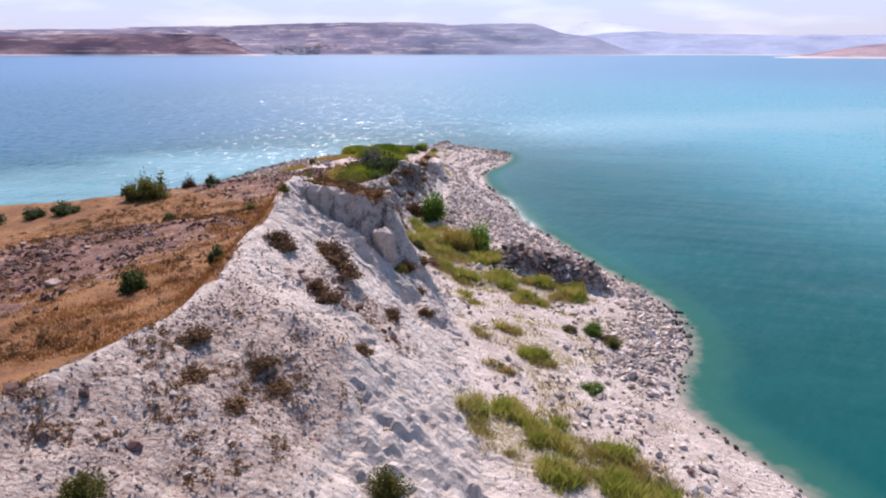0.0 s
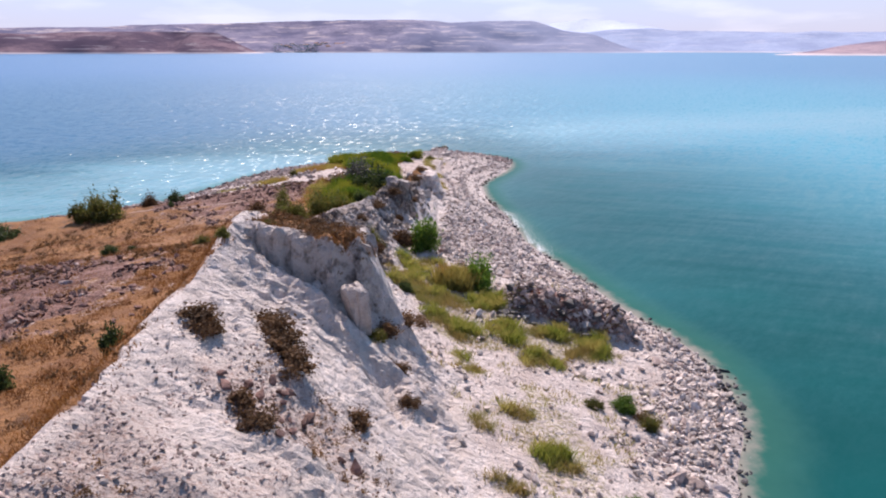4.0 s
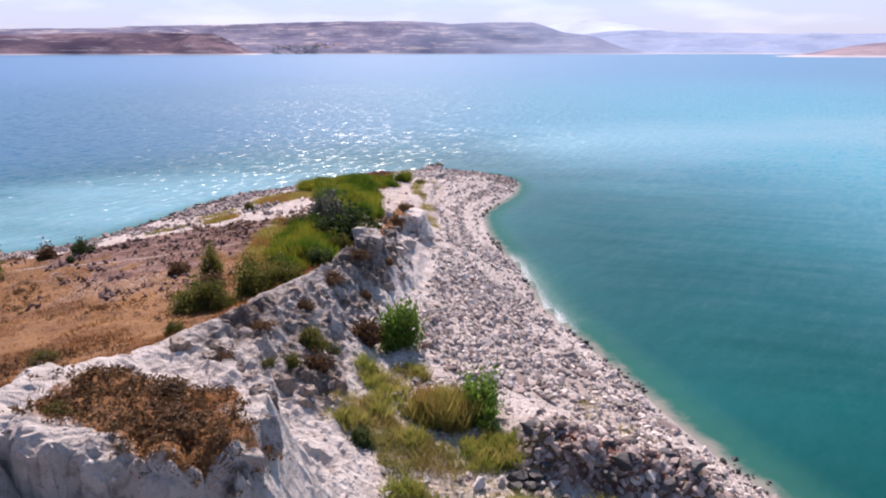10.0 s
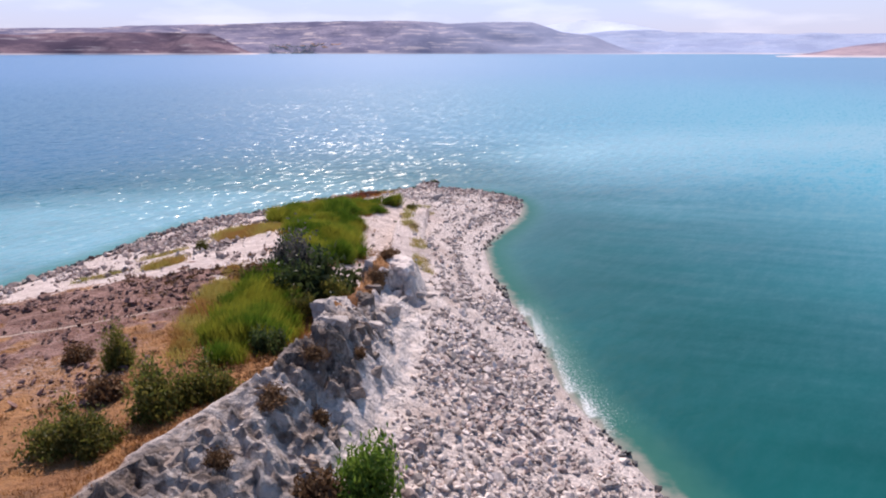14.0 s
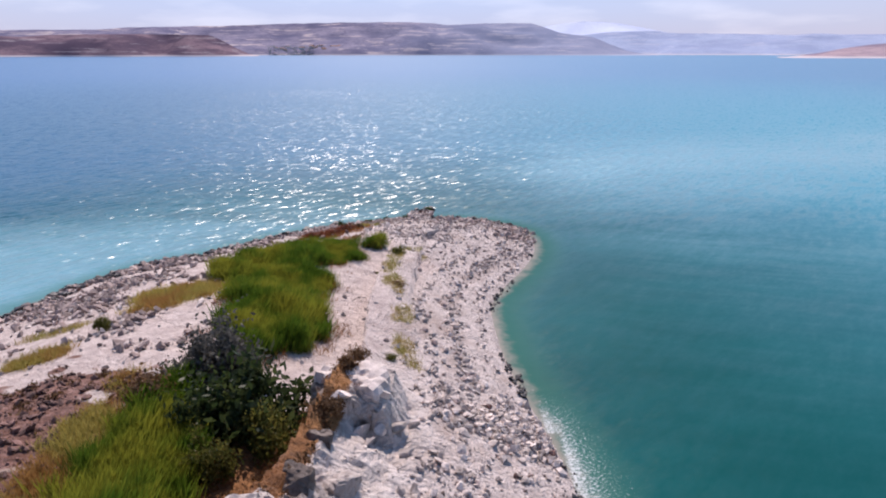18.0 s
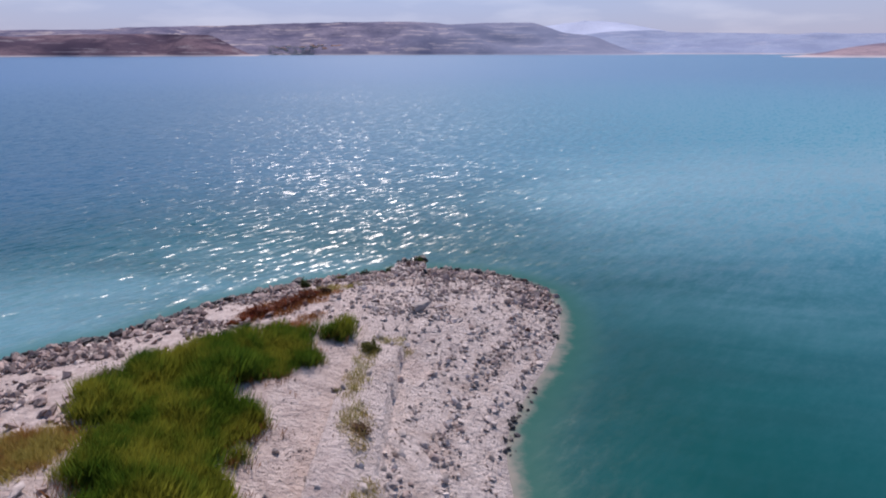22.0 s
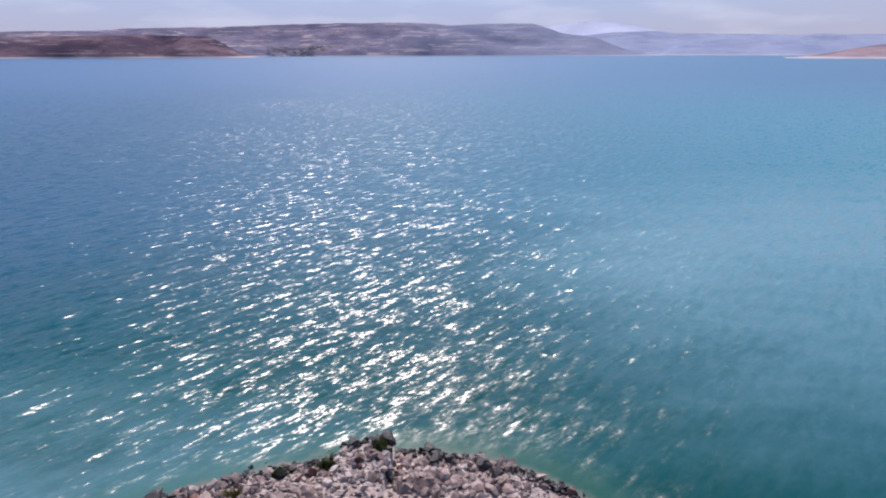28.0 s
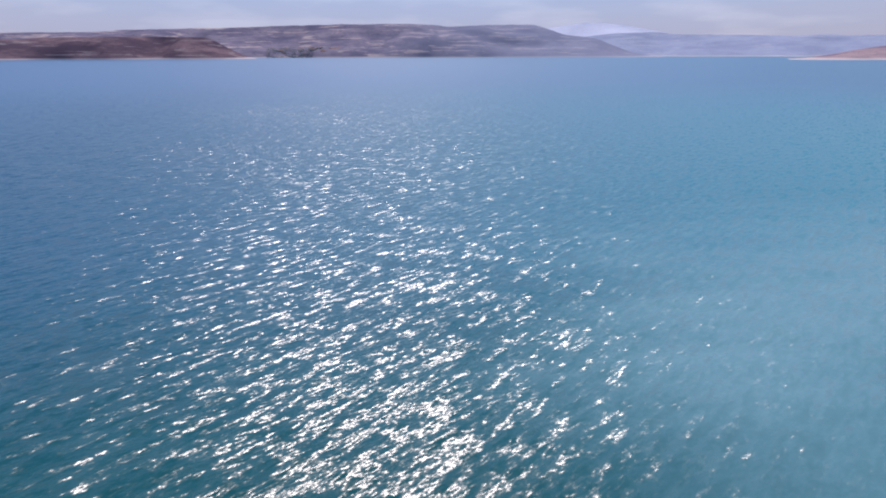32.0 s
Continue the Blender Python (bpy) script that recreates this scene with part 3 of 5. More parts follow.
def blob(x, y, cx, cy, rx, ry, turn=0.0):
    """One inside an oval, nought outside it."""
    c, s = math.cos(radians(turn)), math.sin(radians(turn))
    u, v = ((x - cx) * c + (y - cy) * s) / rx, (-(x - cx) * s + (y - cy) * c) / ry
    return 1 - step(0.7, 1.15, np.sqrt(u * u + v * v) + 0.3 * layers(x, y, 1.3, 3, 77))


def brown_cover(x, y):
    """Rough reddish-brown earth at the plateau's north end."""
    return np.clip(blob(x, y, -13.8, 55.6, 7.6, 5.2, 14) + 0.6 * blob(x, y, -13.5, 48.6, 5.5, 3.0, 10), 0, 1) * step(1.0, 2.5, CREST_X(y) - x)


def dry_cover(x, y, shore):
    west = step(0.0, 0.9, CREST_X(y) - x + 0.5 * rough(x, y, 1.4, 51)) * (1 - step(56, 61, y + 2.5 * rough(x, y, 3, 52)))
    west = west * step(3, 7, shore + 2 * rough(x, y, 3, 53)) * (1 - 0.85 * stony(x, y))
    west = west * (1 - 0.75 * brown_cover(x, y))
    cap = 0.75 * blob(x, y, -4.7, 29.8, 2.4, 1.7, -12)
    rim = step(0, 0.5, CREST_X(y) + 1.0 - x) * step(49, 51, y) * (1 - step(58.5, 60, y)) * step(-2.2, -1.2, x - CREST_X(y))
    return np.clip(west + cap + rim, 0, 1)


def stony(x, y):
    return np.maximum(blob(x, y, -19.0, 29, 8.0, 8.5, 30), blob(x, y, -16, 56.5, 7.0, 3.6, 20))


def scree_cover(x, y, shore):
    band = brown_cover(x, y) * (1 - spots(x, y, REED_SPOTS))
    band = band + 0.6 * blob(x, y, -6.9, 85.5, 1.2, 3.0, -35)
    dirt = 0.56 * blob(x, y, -4.5, 13.6, 2.3, 3.0, -20) + 0.5 * blob(x, y, -6.5, 10.0, 2.2, 2.0, 0) + 0.4 * blob(x, y, -3.2, 19.5, 1.6, 1.2, -30)
    # the mound's rubble is coloured dark partly for its shaded south side
    return np.clip(dirt + 0.75 * blob(x, y, 6.4, 35.7, 3.4, 1.3, -10) + stony(x, y) + band, 0, 1)


def rosy_cover(x, y):
    """Pinkish-grey, trodden stony ground of the tip."""
    return np.clip(step(58, 62, y) * (0.85 - 0.6 * step(-5, 2, x)) + 0.85 * step(9, 12, -x) * (1 - step(58, 62, y)), 0, 1) + 0.5 * blob(x, y, 1.1, 79.0, 1.2, 0.9, 20) + 0.4 * blob(x, y, -1.2, 67, 0.7, 3.0, 0)


def earth_cover(x, y):
    near = (1 - step(15, 22, y + 2 * rough(x, y, 2, 61))) * step(-0.6, 0.6, x - CREST_X(y)) * (1 - step(-4.4, -2.6, x - TOE_X(y) - 0.12 * (y - 14)))
    return np.clip(0.9 * near + 0.4 * blob(x, y, -3.5, 20.5, 2.6, 1.6, -30) * step(0, 1, x - CREST_X(y)), 0, 1)


GRASS_SPOTS = [(3.6, 17.3, 3.2, 2.0, -25), (2.0, 18.4, 1.3, 1.2, 0), (5.2, 16.2, 1.8, 1.4, -20), (1.6, 25.0, 0.6, 0.5, 0), (3.9, 23.9, 0.9, 0.5, -20), (3.0, 26.4, 0.6, 0.4, 0), (2.2, 22.0, 0.7, 0.4, 0), (1.4, 29.6, 0.8, 1.0, 20), (5.5, 33.5, 2.6, 1.4, 0), (4.7, 31.4, 0.9, 1.0, 0), (0.1, 36.3, 2.4, 1.9, 0), (2.2, 36.4, 1.0, 1.2, 0), (-0.6, 39.6, 1.2, 1.0, 0), (0.6, 32.8, 0.9, 1.4, 30)]
TIP_SPOTS = [(-1.35, 76.8, 0.4, 3.0, -4), (-0.3, 80.2, 0.9, 0.5, 0), (-1.0, 72.5, 0.5, 1.8, 10), (0.1, 64.5, 0.5, 1.6, 15), (-0.2, 68.5, 0.4, 1.2, -10), (-4.6, 89.5, 1.6, 0.9, 20), (-16.5, 66.5, 1.8, 0.8, 10), (-18.5, 62.5, 1.5, 0.7, 20)]
REED_SPOTS = [(-6.9, 53.4, 1.45, 5.2, 7), (-6.2, 66.3, 2.1, 2.9, 0), (-7.0, 71.2, 2.5, 2.7, 0), (-7.6, 76.6, 5.4, 2.3, 46)]
PALE_SPOTS = [(-12.0, 70.4, 2.4, 2.0, 60), (-14.6, 62.6, 1.2, 0.7, 50), (-8.9, 53.5, 0.9, 6.0, 7)]


def spots(x, y, table):
    return np.max([blob(x, y, *row) for row in table], axis=0)


def link_mesh(name, verts, faces, material, attributes=None, smooth=False):
    mesh = bpy.data.meshes.new(name)
    verts, faces = np.asarray(verts, np.float32), np.asarray(faces, np.int32)
    n, k = faces.shape
    mesh.vertices.add(len(verts))
    mesh.vertices.foreach_set("co", verts.ravel())
    mesh.loops.add(n * k)
    mesh.loops.foreach_set("vertex_index", faces.ravel())
    mesh.polygons.add(n)
    mesh.polygons.foreach_set("loop_start", np.arange(0, n * k, k, dtype=np.int32))
    mesh.update(calc_edges=True)
    mesh.validate()
    mesh.polygons.foreach_set("use_smooth", np.full(n, smooth))
    for key, values in (attributes or {}).items():
        mesh.attributes.new(key, "FLOAT", "POINT").data.foreach_set("value", np.asarray(values, np.float32).ravel())
    mesh.materials.append(material)
    return mesh


def sheet(xs, ys):
    gx, gy = np.meshgrid(xs, ys)
    i = np.arange(len(xs) * len(ys)).reshape(len(ys), len(xs))
    faces = np.stack([i[:-1, :-1], i[:-1, 1:], i[1:, 1:], i[1:, :-1]], -1).reshape(-1, 4)
    return gx, gy, faces


def reach(low, high, pitch, end_low, end_high, grow=1.35):
    """Even steps from low to high, then ever longer ones out to the ends."""
    mid = list(np.arange(low, high + pitch / 2, pitch))
    up, d = [], pitch
    while (mid[-1] if not up else up[-1]) < end_high:
        d *= grow
        up.append(min((mid[-1] if not up else up[-1]) + d, end_high))
    down, d = [], pitch
    while (mid[0] if not down else down[-1]) > end_low:
        d *= grow
        down.append(max((mid[0] if not down else down[-1]) - d, end_low))
    return np.array(down[::-1] + mid + up)


def between(a, b, c, d, wide, fine):
    """Steps from a to d, finer between b and c, and out to the far ends."""
    mid = np.concatenate([np.arange(a, b, wide), np.arange(b, c, fine)])
    rest = reach(c, d, wide, c, 4800)
    start = reach(a, a + wide, wide, -4800, a + wide)[:-2]
    return np.concatenate([start, mid, rest])


def part(name, mesh, parent, label=""):
    ob = new(name, mesh)
    ob.parent = parent
    return tagged(ob, label)


# ---- ground, lake and far shore ----
def build_ground():
    gx, gy, faces = sheet(between(-32, -9.5, 3.0, 14.6, 0.2, 0.12), np.sort(np.concatenate([reach(7.5, 97.5, 0.15, -4800, 4900), np.arange(24.075, 29.5, 0.15), np.arange(56.475, 60, 0.15)])))
    shore = inland(gx, gy)
    flat = relief(gx, gy, shore)
    z = land(gx, gy, shore) + flat
    cx, tx = CREST_X(gy), TOE_X(gy)
    chalk = step(-0.6, 0.2, gx - cx) * (1 - step(0.0, 1.5, gx - tx)) * (1 - step(60, 63, gy))
    green = np.maximum(0.7 * spots(gx, gy, GRASS_SPOTS), np.maximum(spots(gx, gy, REED_SPOTS), np.maximum(0.6 * spots(gx, gy, PALE_SPOTS), 0.6 * spots(gx, gy, TIP_SPOTS))))
    green = np.maximum(green, 0.62 * spots(gx, gy, [(2.6, 34.4, 3.6, 3.4, -20), (4.2, 24.5, 2.0, 4.0, 10)]))
    masks = dict(chalk=chalk, dry=dry_cover(gx, gy, shore), scree=scree_cover(gx, gy, shore), green=green, height=z, crag=crag_cover(gx, gy), trail=trail_cover(gx, gy), earth=earth_cover(gx, gy), rosy=rosy_cover(gx, gy) * (1 - np.clip(scree_cover(gx, gy, shore), 0, 1)))
    mesh = link_mesh("ground", np.stack([gx, gy, z], -1).reshape(-1, 3), faces, GROUND, masks, True)
    # broken chalk shows its facets
    rough_face = ((chalk > 0.4) & (masks["dry"] < 0.5) & (masks["earth"] < 0.5)).reshape(-1)[faces].all(1)
    mesh.polygons.foreach_set("use_smooth", ~rough_face)
    return tagged(new("ground", mesh), "chalk headland with dry grass, scree and stony shores", "ground", kind="structure")


def build_water():
    gx, gy, faces = sheet(reach(-42, 24, 0.5, -4700, 4700, 1.12), reach(2, 125, 0.5, -4700, 4850, 1.1))
    shore = inland(gx, gy)
    depth = np.clip(-land(gx, gy, shore), -0.2, 9)
    off = np.maximum(-shore, 0)
    open_water = np.minimum(off, 2000) + 8 * step(56, 104, gy) * step(0, 14, off)
    west = 1 - step(-6, 6, gx)
    # edge foam, then a patch of painted sun sparkle along the east shore
    foam_glints = np.exp(-((off - 0.15) / 0.35) ** 2) * (0.3 + 0.4 * rough(gx, gy, 5, 81)) + 0.84 * np.exp(-(off / 2.6) ** 2) * step(47, 52, gy) * (1 - step(62, 68, gy)) * (gx > 0)
    foam_glints = np.where(off > 0, foam_glints, 0)
    lee = step(-4, 4, gx - 0.12 * (gy - 92)) * (1 - step(80, 124, gy)) * (1 - step(20, 90, off))
    calm = (1 - 0.45 * step(90, 450, off)) * step(0.0, 2.5, off) * (1 - 0.85 * lee)
    east = step(-0.35, 0.55, gx / (np.abs(gy - 30) + 40))
    sheen = (0.25 + 0.75 * step(0, 2.5, off)) * (1 - 0.3 * step(1, 9, gx - 0.12 * (gy - 92)) * (1 - step(64, 104, gy)) * (1 - step(12, 60, off)))
    milk = west * (1 - step(8, 42, off)) * step(40, 60, gy) * (1 - step(86, 110, gy))
    tail = np.exp(-((gy - 118 - 0.30 * (gx - 6)) / 32.0) ** 2) * step(-4, 26, gx) * (1 - step(90, 220, gx))
    milk = np.clip(0.78 * milk + 0.78 * tail, 0, 1)
    mesh = link_mesh("lake", np.stack([gx, gy, 0 * gx], -1).reshape(-1, 3), faces, WATER, dict(depth=depth, milk=milk, foam_glints=foam_glints, calm=calm, swell=step(2, 9, off) * (1 - step(60, 220, off)), off=open_water, east=east, sheen=sheen), True)
    return tagged(new("water", mesh), "turquoise rippled lake water with milky shallows", "lake", kind="structure")


def build_hill(name, label, skyline, foot, depth, material, seed, gully=0.25):
    """A range of hills: skyline in degrees to the right of north and metres of height, foot and depth in metres."""
    line = curve(*skyline)
    turns = np.linspace(skyline[0][0], skyline[-1][0], 260)
    rows = np.linspace(0, 1, 26)
    a, r = np.meshgrid(np.radians(turns), rows)
    top = np.maximum(line(np.degrees(a)), 0.5)
    foot_at = foot * (1 + 0.03 * rough(np.degrees(a), 0 * a, 2.5, seed))
    dist = foot_at + depth * r
    x, y = dist * np.sin(a), dist * np.cos(a)
    rise = r ** 0.8 + gully * layers(x, y, 420, 4, seed) * np.sin(math.pi * np.clip(r, 0, 1)) ** 0.8 * 0.6
    z = top * rise * dist / (foot + depth) - 3 * (1 - r) ** 6
    z = z + (r > 0.99) * top * 0.012 * layers(x, y, 60, 3, seed + 3)
    i = np.arange(a.size).reshape(a.shape)
    faces = np.stack([i[:-1, :-1], i[:-1, 1:], i[1:, 1:], i[1:, :-1]], -1).reshape(-1, 4)
    mesh = link_mesh(name, np.stack([x, y, z], -1).reshape(-1, 3), faces, material, None, True)
    return tagged(new(name, mesh), label, "hill", kind="structure")


build_ground()
build_water()


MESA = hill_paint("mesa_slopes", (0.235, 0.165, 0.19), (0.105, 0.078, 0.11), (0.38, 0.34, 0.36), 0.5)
# these base colours hold the haze of distance, palest for the farthest range
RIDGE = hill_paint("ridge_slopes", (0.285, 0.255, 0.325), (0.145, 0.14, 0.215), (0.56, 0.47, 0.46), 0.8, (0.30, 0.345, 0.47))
HAZED_BLUE = hill_paint("hazed_ridge_slopes", (0.36, 0.41, 0.55), (0.30, 0.345, 0.49), (0.50, 0.51, 0.60), 0.4)
HAZED_PALE = hill_paint("hazed_mountain_slopes", (0.66, 0.71, 0.86), (0.62, 0.67, 0.83), (0.68, 0.72, 0.86), 0.2)
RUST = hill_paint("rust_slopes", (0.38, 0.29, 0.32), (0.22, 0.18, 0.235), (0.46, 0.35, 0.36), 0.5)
build_hill("hill_far", "mountain far behind the lake, pale blue haze painted in", [(5.5, 110), (7.47, 147), (8.88, 176), (10.74, 197), (12.12, 207), (13.96, 199), (15.78, 180), (17.58, 150), (19.36, 121), (22, 90)], 4000, 650, HAZED_PALE, 3, 0.1)
build_hill("hill_east", "range of low hills across the lake, blue-grey haze painted in", [(8.4, 4), (9.45, 20), (12.19, 112), (14.92, 127), (17.15, 130), (19.35, 116), (23.55, 111), (27.5, 102), (29.36, 107), (31.18, 100), (33.53, 100), (40.6, 99), (56, 96)], 3250, 900, HAZED_BLUE, 5)
build_hill("hill_north", "flat-topped ridge with pale fields across the lake, mauve haze painted in", [(-60, 90), (-41.2, 81), (-33.54, 96), (-30, 102), (-27.4, 104.5), (-24.3, 117), (-18, 127), (-14.85, 134), (-11.6, 141), (-4.1, 150), (-1.2, 148), (0.74, 138), (4.6, 145), (7.45, 145), (8.9, 124), (10.3, 98), (12.66, 82), (14.1, 50), (15.95, 14), (17.3, 1.5), (18, 0.5)], 2750, 550, RIDGE, 7, 0.35)
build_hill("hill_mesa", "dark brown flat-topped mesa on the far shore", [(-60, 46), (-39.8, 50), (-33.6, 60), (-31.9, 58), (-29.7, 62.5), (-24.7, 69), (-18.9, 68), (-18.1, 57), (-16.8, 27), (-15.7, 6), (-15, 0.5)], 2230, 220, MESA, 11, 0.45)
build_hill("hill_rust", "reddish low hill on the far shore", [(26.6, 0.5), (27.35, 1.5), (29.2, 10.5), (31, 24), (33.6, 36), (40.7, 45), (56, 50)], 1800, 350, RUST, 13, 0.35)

rng = np.random.default_rng(7)


# ---- stones ----
def ico(level):
    bm = bmesh.new()
    bmesh.ops.create_icosphere(bm, subdivisions=level, radius=1.0)
    v = np.array([p.co[:] for p in bm.verts])
    f = np.array([[p.index for p in face.verts] for face in bm.faces])
    bm.free()
    return v, f


def stone_shape(level, seed, flat=0.7, cuts=7):
    """A broken, angular stone about two units across."""
    r = np.random.default_rng(seed)
    v, f = ico(level)
    v = v * (1 + 0.16 * r.standard_normal((len(v), 1)))
    for _ in range(cuts):
        n = r.standard_normal(3)
        n /= np.linalg.norm(n)
        over = np.maximum(v @ n - r.uniform(0.32, 0.75), 0)
        v = v - over[:, None] * n
    return v * [1.15, r.uniform(0.65, 0.95), flat * r.uniform(0.8, 1.15)], f


def turn_z(a):
    c, s = np.cos(a), np.sin(a)
    m = np.zeros((len(a), 3, 3))
    m[:, 0, 0], m[:, 0, 1], m[:, 1, 0], m[:, 1, 1], m[:, 2, 2] = c, -s, s, c, 1
    return m


def strewn(name, label, category, shapes, x, y, size, material, sink=0.25, tilt=0.35):
    """Many small pieces as one object."""
    vs, fs, base = [], [], 0
    z = ground_z(x, y)
    pick = rng.integers(0, len(shapes), len(x))
    for k, (v, f) in enumerate(shapes):
        i = np.where(pick == k)[0]
        m = turn_z(rng.uniform(0, 6.28, len(i)))
        lean = rng.normal(0, tilt, (len(i), 2))
        w = np.einsum("nij,vj->nvi", m, v)
        w[:, :, 2] += w[:, :, 0] * lean[:, :1] + w[:, :, 1] * lean[:, 1:]
        w = w * size[i, None, None] + np.stack([x[i], y[i], z[i] + sink * size[i]], -1)[:, None]
        vs.append(w.reshape(-1, 3))
        fs.append((f[None] + (np.arange(len(i)) * len(v))[:, None, None]).reshape(-1, f.shape[1]) + base)
        base += len(i) * len(v)
    mesh = link_mesh(name, np.vstack(vs), np.vstack(fs), material)
    return tagged(new(name, mesh), label, category, kind="stuff")


def sample(n, x0, x1, y0, y1, weight):
    """About n places in a box, thinned by a weight from 0 to 1."""
    xs, ys = [], []
    got = 0
    while got < n:
        x, y = rng.uniform(x0, x1, 20000), rng.uniform(y0, y1, 20000)
        keep = rng.uniform(0, 1, 20000) < weight(x, y, inland(x, y))
        xs.append(x[keep]), ys.append(y[keep])
        got += keep.sum()
    return np.concatenate(xs)[:n], np.concatenate(ys)[:n]


def rows(x, y, s):
    """Stone rows left by the falling lake along the tip's east side."""
    s = s + 0.25 * rough(x, y, 3.0, 92)
    lines = 0.5 * np.exp(-((s - 0.9) / 0.22) ** 2) + np.exp(-((s - 2.4) / 0.42) ** 2) + 0.28 * np.exp(-((s - 4.0) / 0.35) ** 2)
    head = 0.8 * blob(x, y, 0.3, 85.6, 2.4, 2.4, 0) + 0.6 * step(86, 89, y) * (1 - step(1.8, 2.8, s)) + 0.3 * step(80, 84, y)
    return np.clip(lines + head, 0, 1) * step(0.3, 0.7, s) * (x > -4.5 - 3 * step(82, 86, y))


def on_beach(x, y, s):
    east = step(0.2, 1.5, x - TOE_X(y)) * step(0.05, 0.4, s) * (1 - step(60, 64, y))
    clump = np.clip(0.36 + 1.05 * layers(x, y, 2.4, 3, 91), 0.06, 1)
    belt = 0.14 + 0.6 * np.exp(-((s - 2.0) / 1.7) ** 2) * step(22, 28, y) + 0.85 * step(36, 42, y)
    tip = step(60, 64, y) * step(-9, 3, x + 0.5 * rough(x, y, 4, 90)) * step(0.05, 0.4, s) * (1 - spots(x, y, REED_SPOTS)) * (0.02 + 0.5 * rows(x, y, s)) * (0.3 + 0.7 * clump)
    return np.clip(east * clump * belt * (1 - 0.85 * spots(x, y, GRASS_SPOTS)) + tip, 0, 1)


def on_rubble(x, y, s):
    """Where the larger stones lie thick."""
    east = step(0.4, 1.6, x - TOE_X(y)) * step(0.3, 0.8, s) * step(37, 41, y) * (1 - step(60, 64, y)) * step(-0.15, 0.5, layers(x, y, 2.2, 2, 94))
    low = step(0.4, 0.9, s) * (1 - step(2.6, 4.5, s)) * step(20, 24, y) * (1 - step(38, 42, y)) * (x > 4) * step(-0.3, 0.4, layers(x, y, 1.8, 2, 96))
    return np.clip(east + low + 0.6 * rows(x, y, s) * step(60, 64, y) * step(-0.2, 0.4, rough(x, y, 1.3, 89)), 0, 1)


def on_west(x, y, s):
    west = ((x < CREST_X(y)) | (y > 62)) & ((x < -3) | (y > 88))
    near = np.exp(-(np.maximum(s - 0.3, 0) / 4.0) ** 2) * step(-0.3, 0.15, s)
    reeds = spots(x, y, REED_SPOTS + PALE_SPOTS)
    inner = 0.42 * step(60, 66, y) * step(0.3, 1, s) * (1 - step(-8, -5, x))
    return np.clip(west * (near + inner) * np.clip(0.4 + 1.1 * layers(x, y, 2.6, 3, 95), 0.03, 1) * (1 - reeds), 0, 1)


def on_scree(x, y, s):
    return np.clip(scree_cover(x, y, s) * step(18, 20, y) * np.clip(0.4 + 0.8 * layers(x, y, 1.8, 2, 97), 0.03, 1) * step(1, 2, s), 0, 1)


def on_face(x, y, s):
    face = step(-0.1, 0.5, x - CREST_X(y)) * (1 - step(0.3, 1.2, x - TOE_X(y))) * (1 - step(58, 61, y))
    return face * (1 - dry_cover(x, y, s)) * np.clip(0.25 + 0.8 * layers(x, y, 1.5, 2, 99), 0.02, 1)


PEBBLES = [stone_shape(1, 100 + k, 0.8, 8) for k in range(8)]
x, y = sample(24000, -9, 13, 9, 96.5, on_beach)
strewn("beach_stones", "pale grey broken chalk stones strewn over the beach", "stones", PEBBLES, x, y, 0.018 + 0.24 * rng.uniform(0, 1, len(x)) ** 6, CHALK_ROCK, 0.2)
x, y = sample(4400, -9, 13, 18, 96.5, on_rubble)
strewn("rubble_stones", "grey-white angular rubble in rows on the beach", "stones", PEBBLES, x, y, 0.045 + 0.2 * rng.uniform(0, 1, len(x)) ** 3.2, CHALK_ROCK, 0.2)
# darker stones mixed into the rows, as shaded sides put into colour
x, y = sample(1200, -9, 13, 18, 96.5, on_rubble)
strewn("dark_rubble_stones", "rubble in rows on the beach, coloured dark for shaded sides", "stones", PEBBLES, x, y, 0.045 + 0.2 * rng.uniform(0, 1, len(x)) ** 3.2, DARK_ROCK, 0.2)
x, y = sample(11000, -9, 13, 12, 96, lambda x, y, s: step(0.1, 0.6, s) * step(0.3, 1.2, x - TOE_X(y) + 5 * step(62, 66, y)) * (1 - spots(x, y, REED_SPOTS)) * np.clip(0.4 + 0.7 * layers(x, y, 3.0, 2, 84), 0.05, 1))
strewn("gravel", "fine pale and grey gravel over beach and tip", "gravel", PEBBLES, x, y, 0.016 + 0.05 * rng.uniform(0, 1, len(x)) ** 2, CHALK_ROCK, 0.3)
x, y = sample(1500, 3, 10.2, 34.0, 38.2, lambda x, y, s: blob(x, y, 6.4, 35.9, 3.4, 1.5, -10))
strewn("mound_stones", "dark grey and brown stones of the rubble mound", "stones", PEBBLES, x, y, 0.05 + 0.22 * rng.uniform(0, 1, len(x)) ** 3, DARK_ROCK, 0.15)
x, y = sample(3500, -9, 13, 9, 96.5, on_beach)
strewn("dark_beach_stones", "grey-brown stones strewn over the beach", "stones", PEBBLES, x, y, 0.03 + 0.11 * rng.uniform(0, 1, len(x)) ** 2, DARK_ROCK)
x, y = sample(6200, -34, 10, 56, 97, on_west)
strewn("shore_stones", "grey-brown stones along the western shore", "stones", PEBBLES, x, y, 0.05 + 0.32 * rng.uniform(0, 1, len(x)) ** 3, DARK_ROCK)
x, y = sample(4200, -34, 10, 58, 97, on_west)
strewn("pale_shore_stones", "pale chalk stones along the western shore", "stones", PEBBLES, x, y, 0.03 + 0.2 * rng.uniform(0, 1, len(x)) ** 3, CHALK_ROCK)
x, y = sample(6500, -28, 0, 8.5, 66, on_scree)
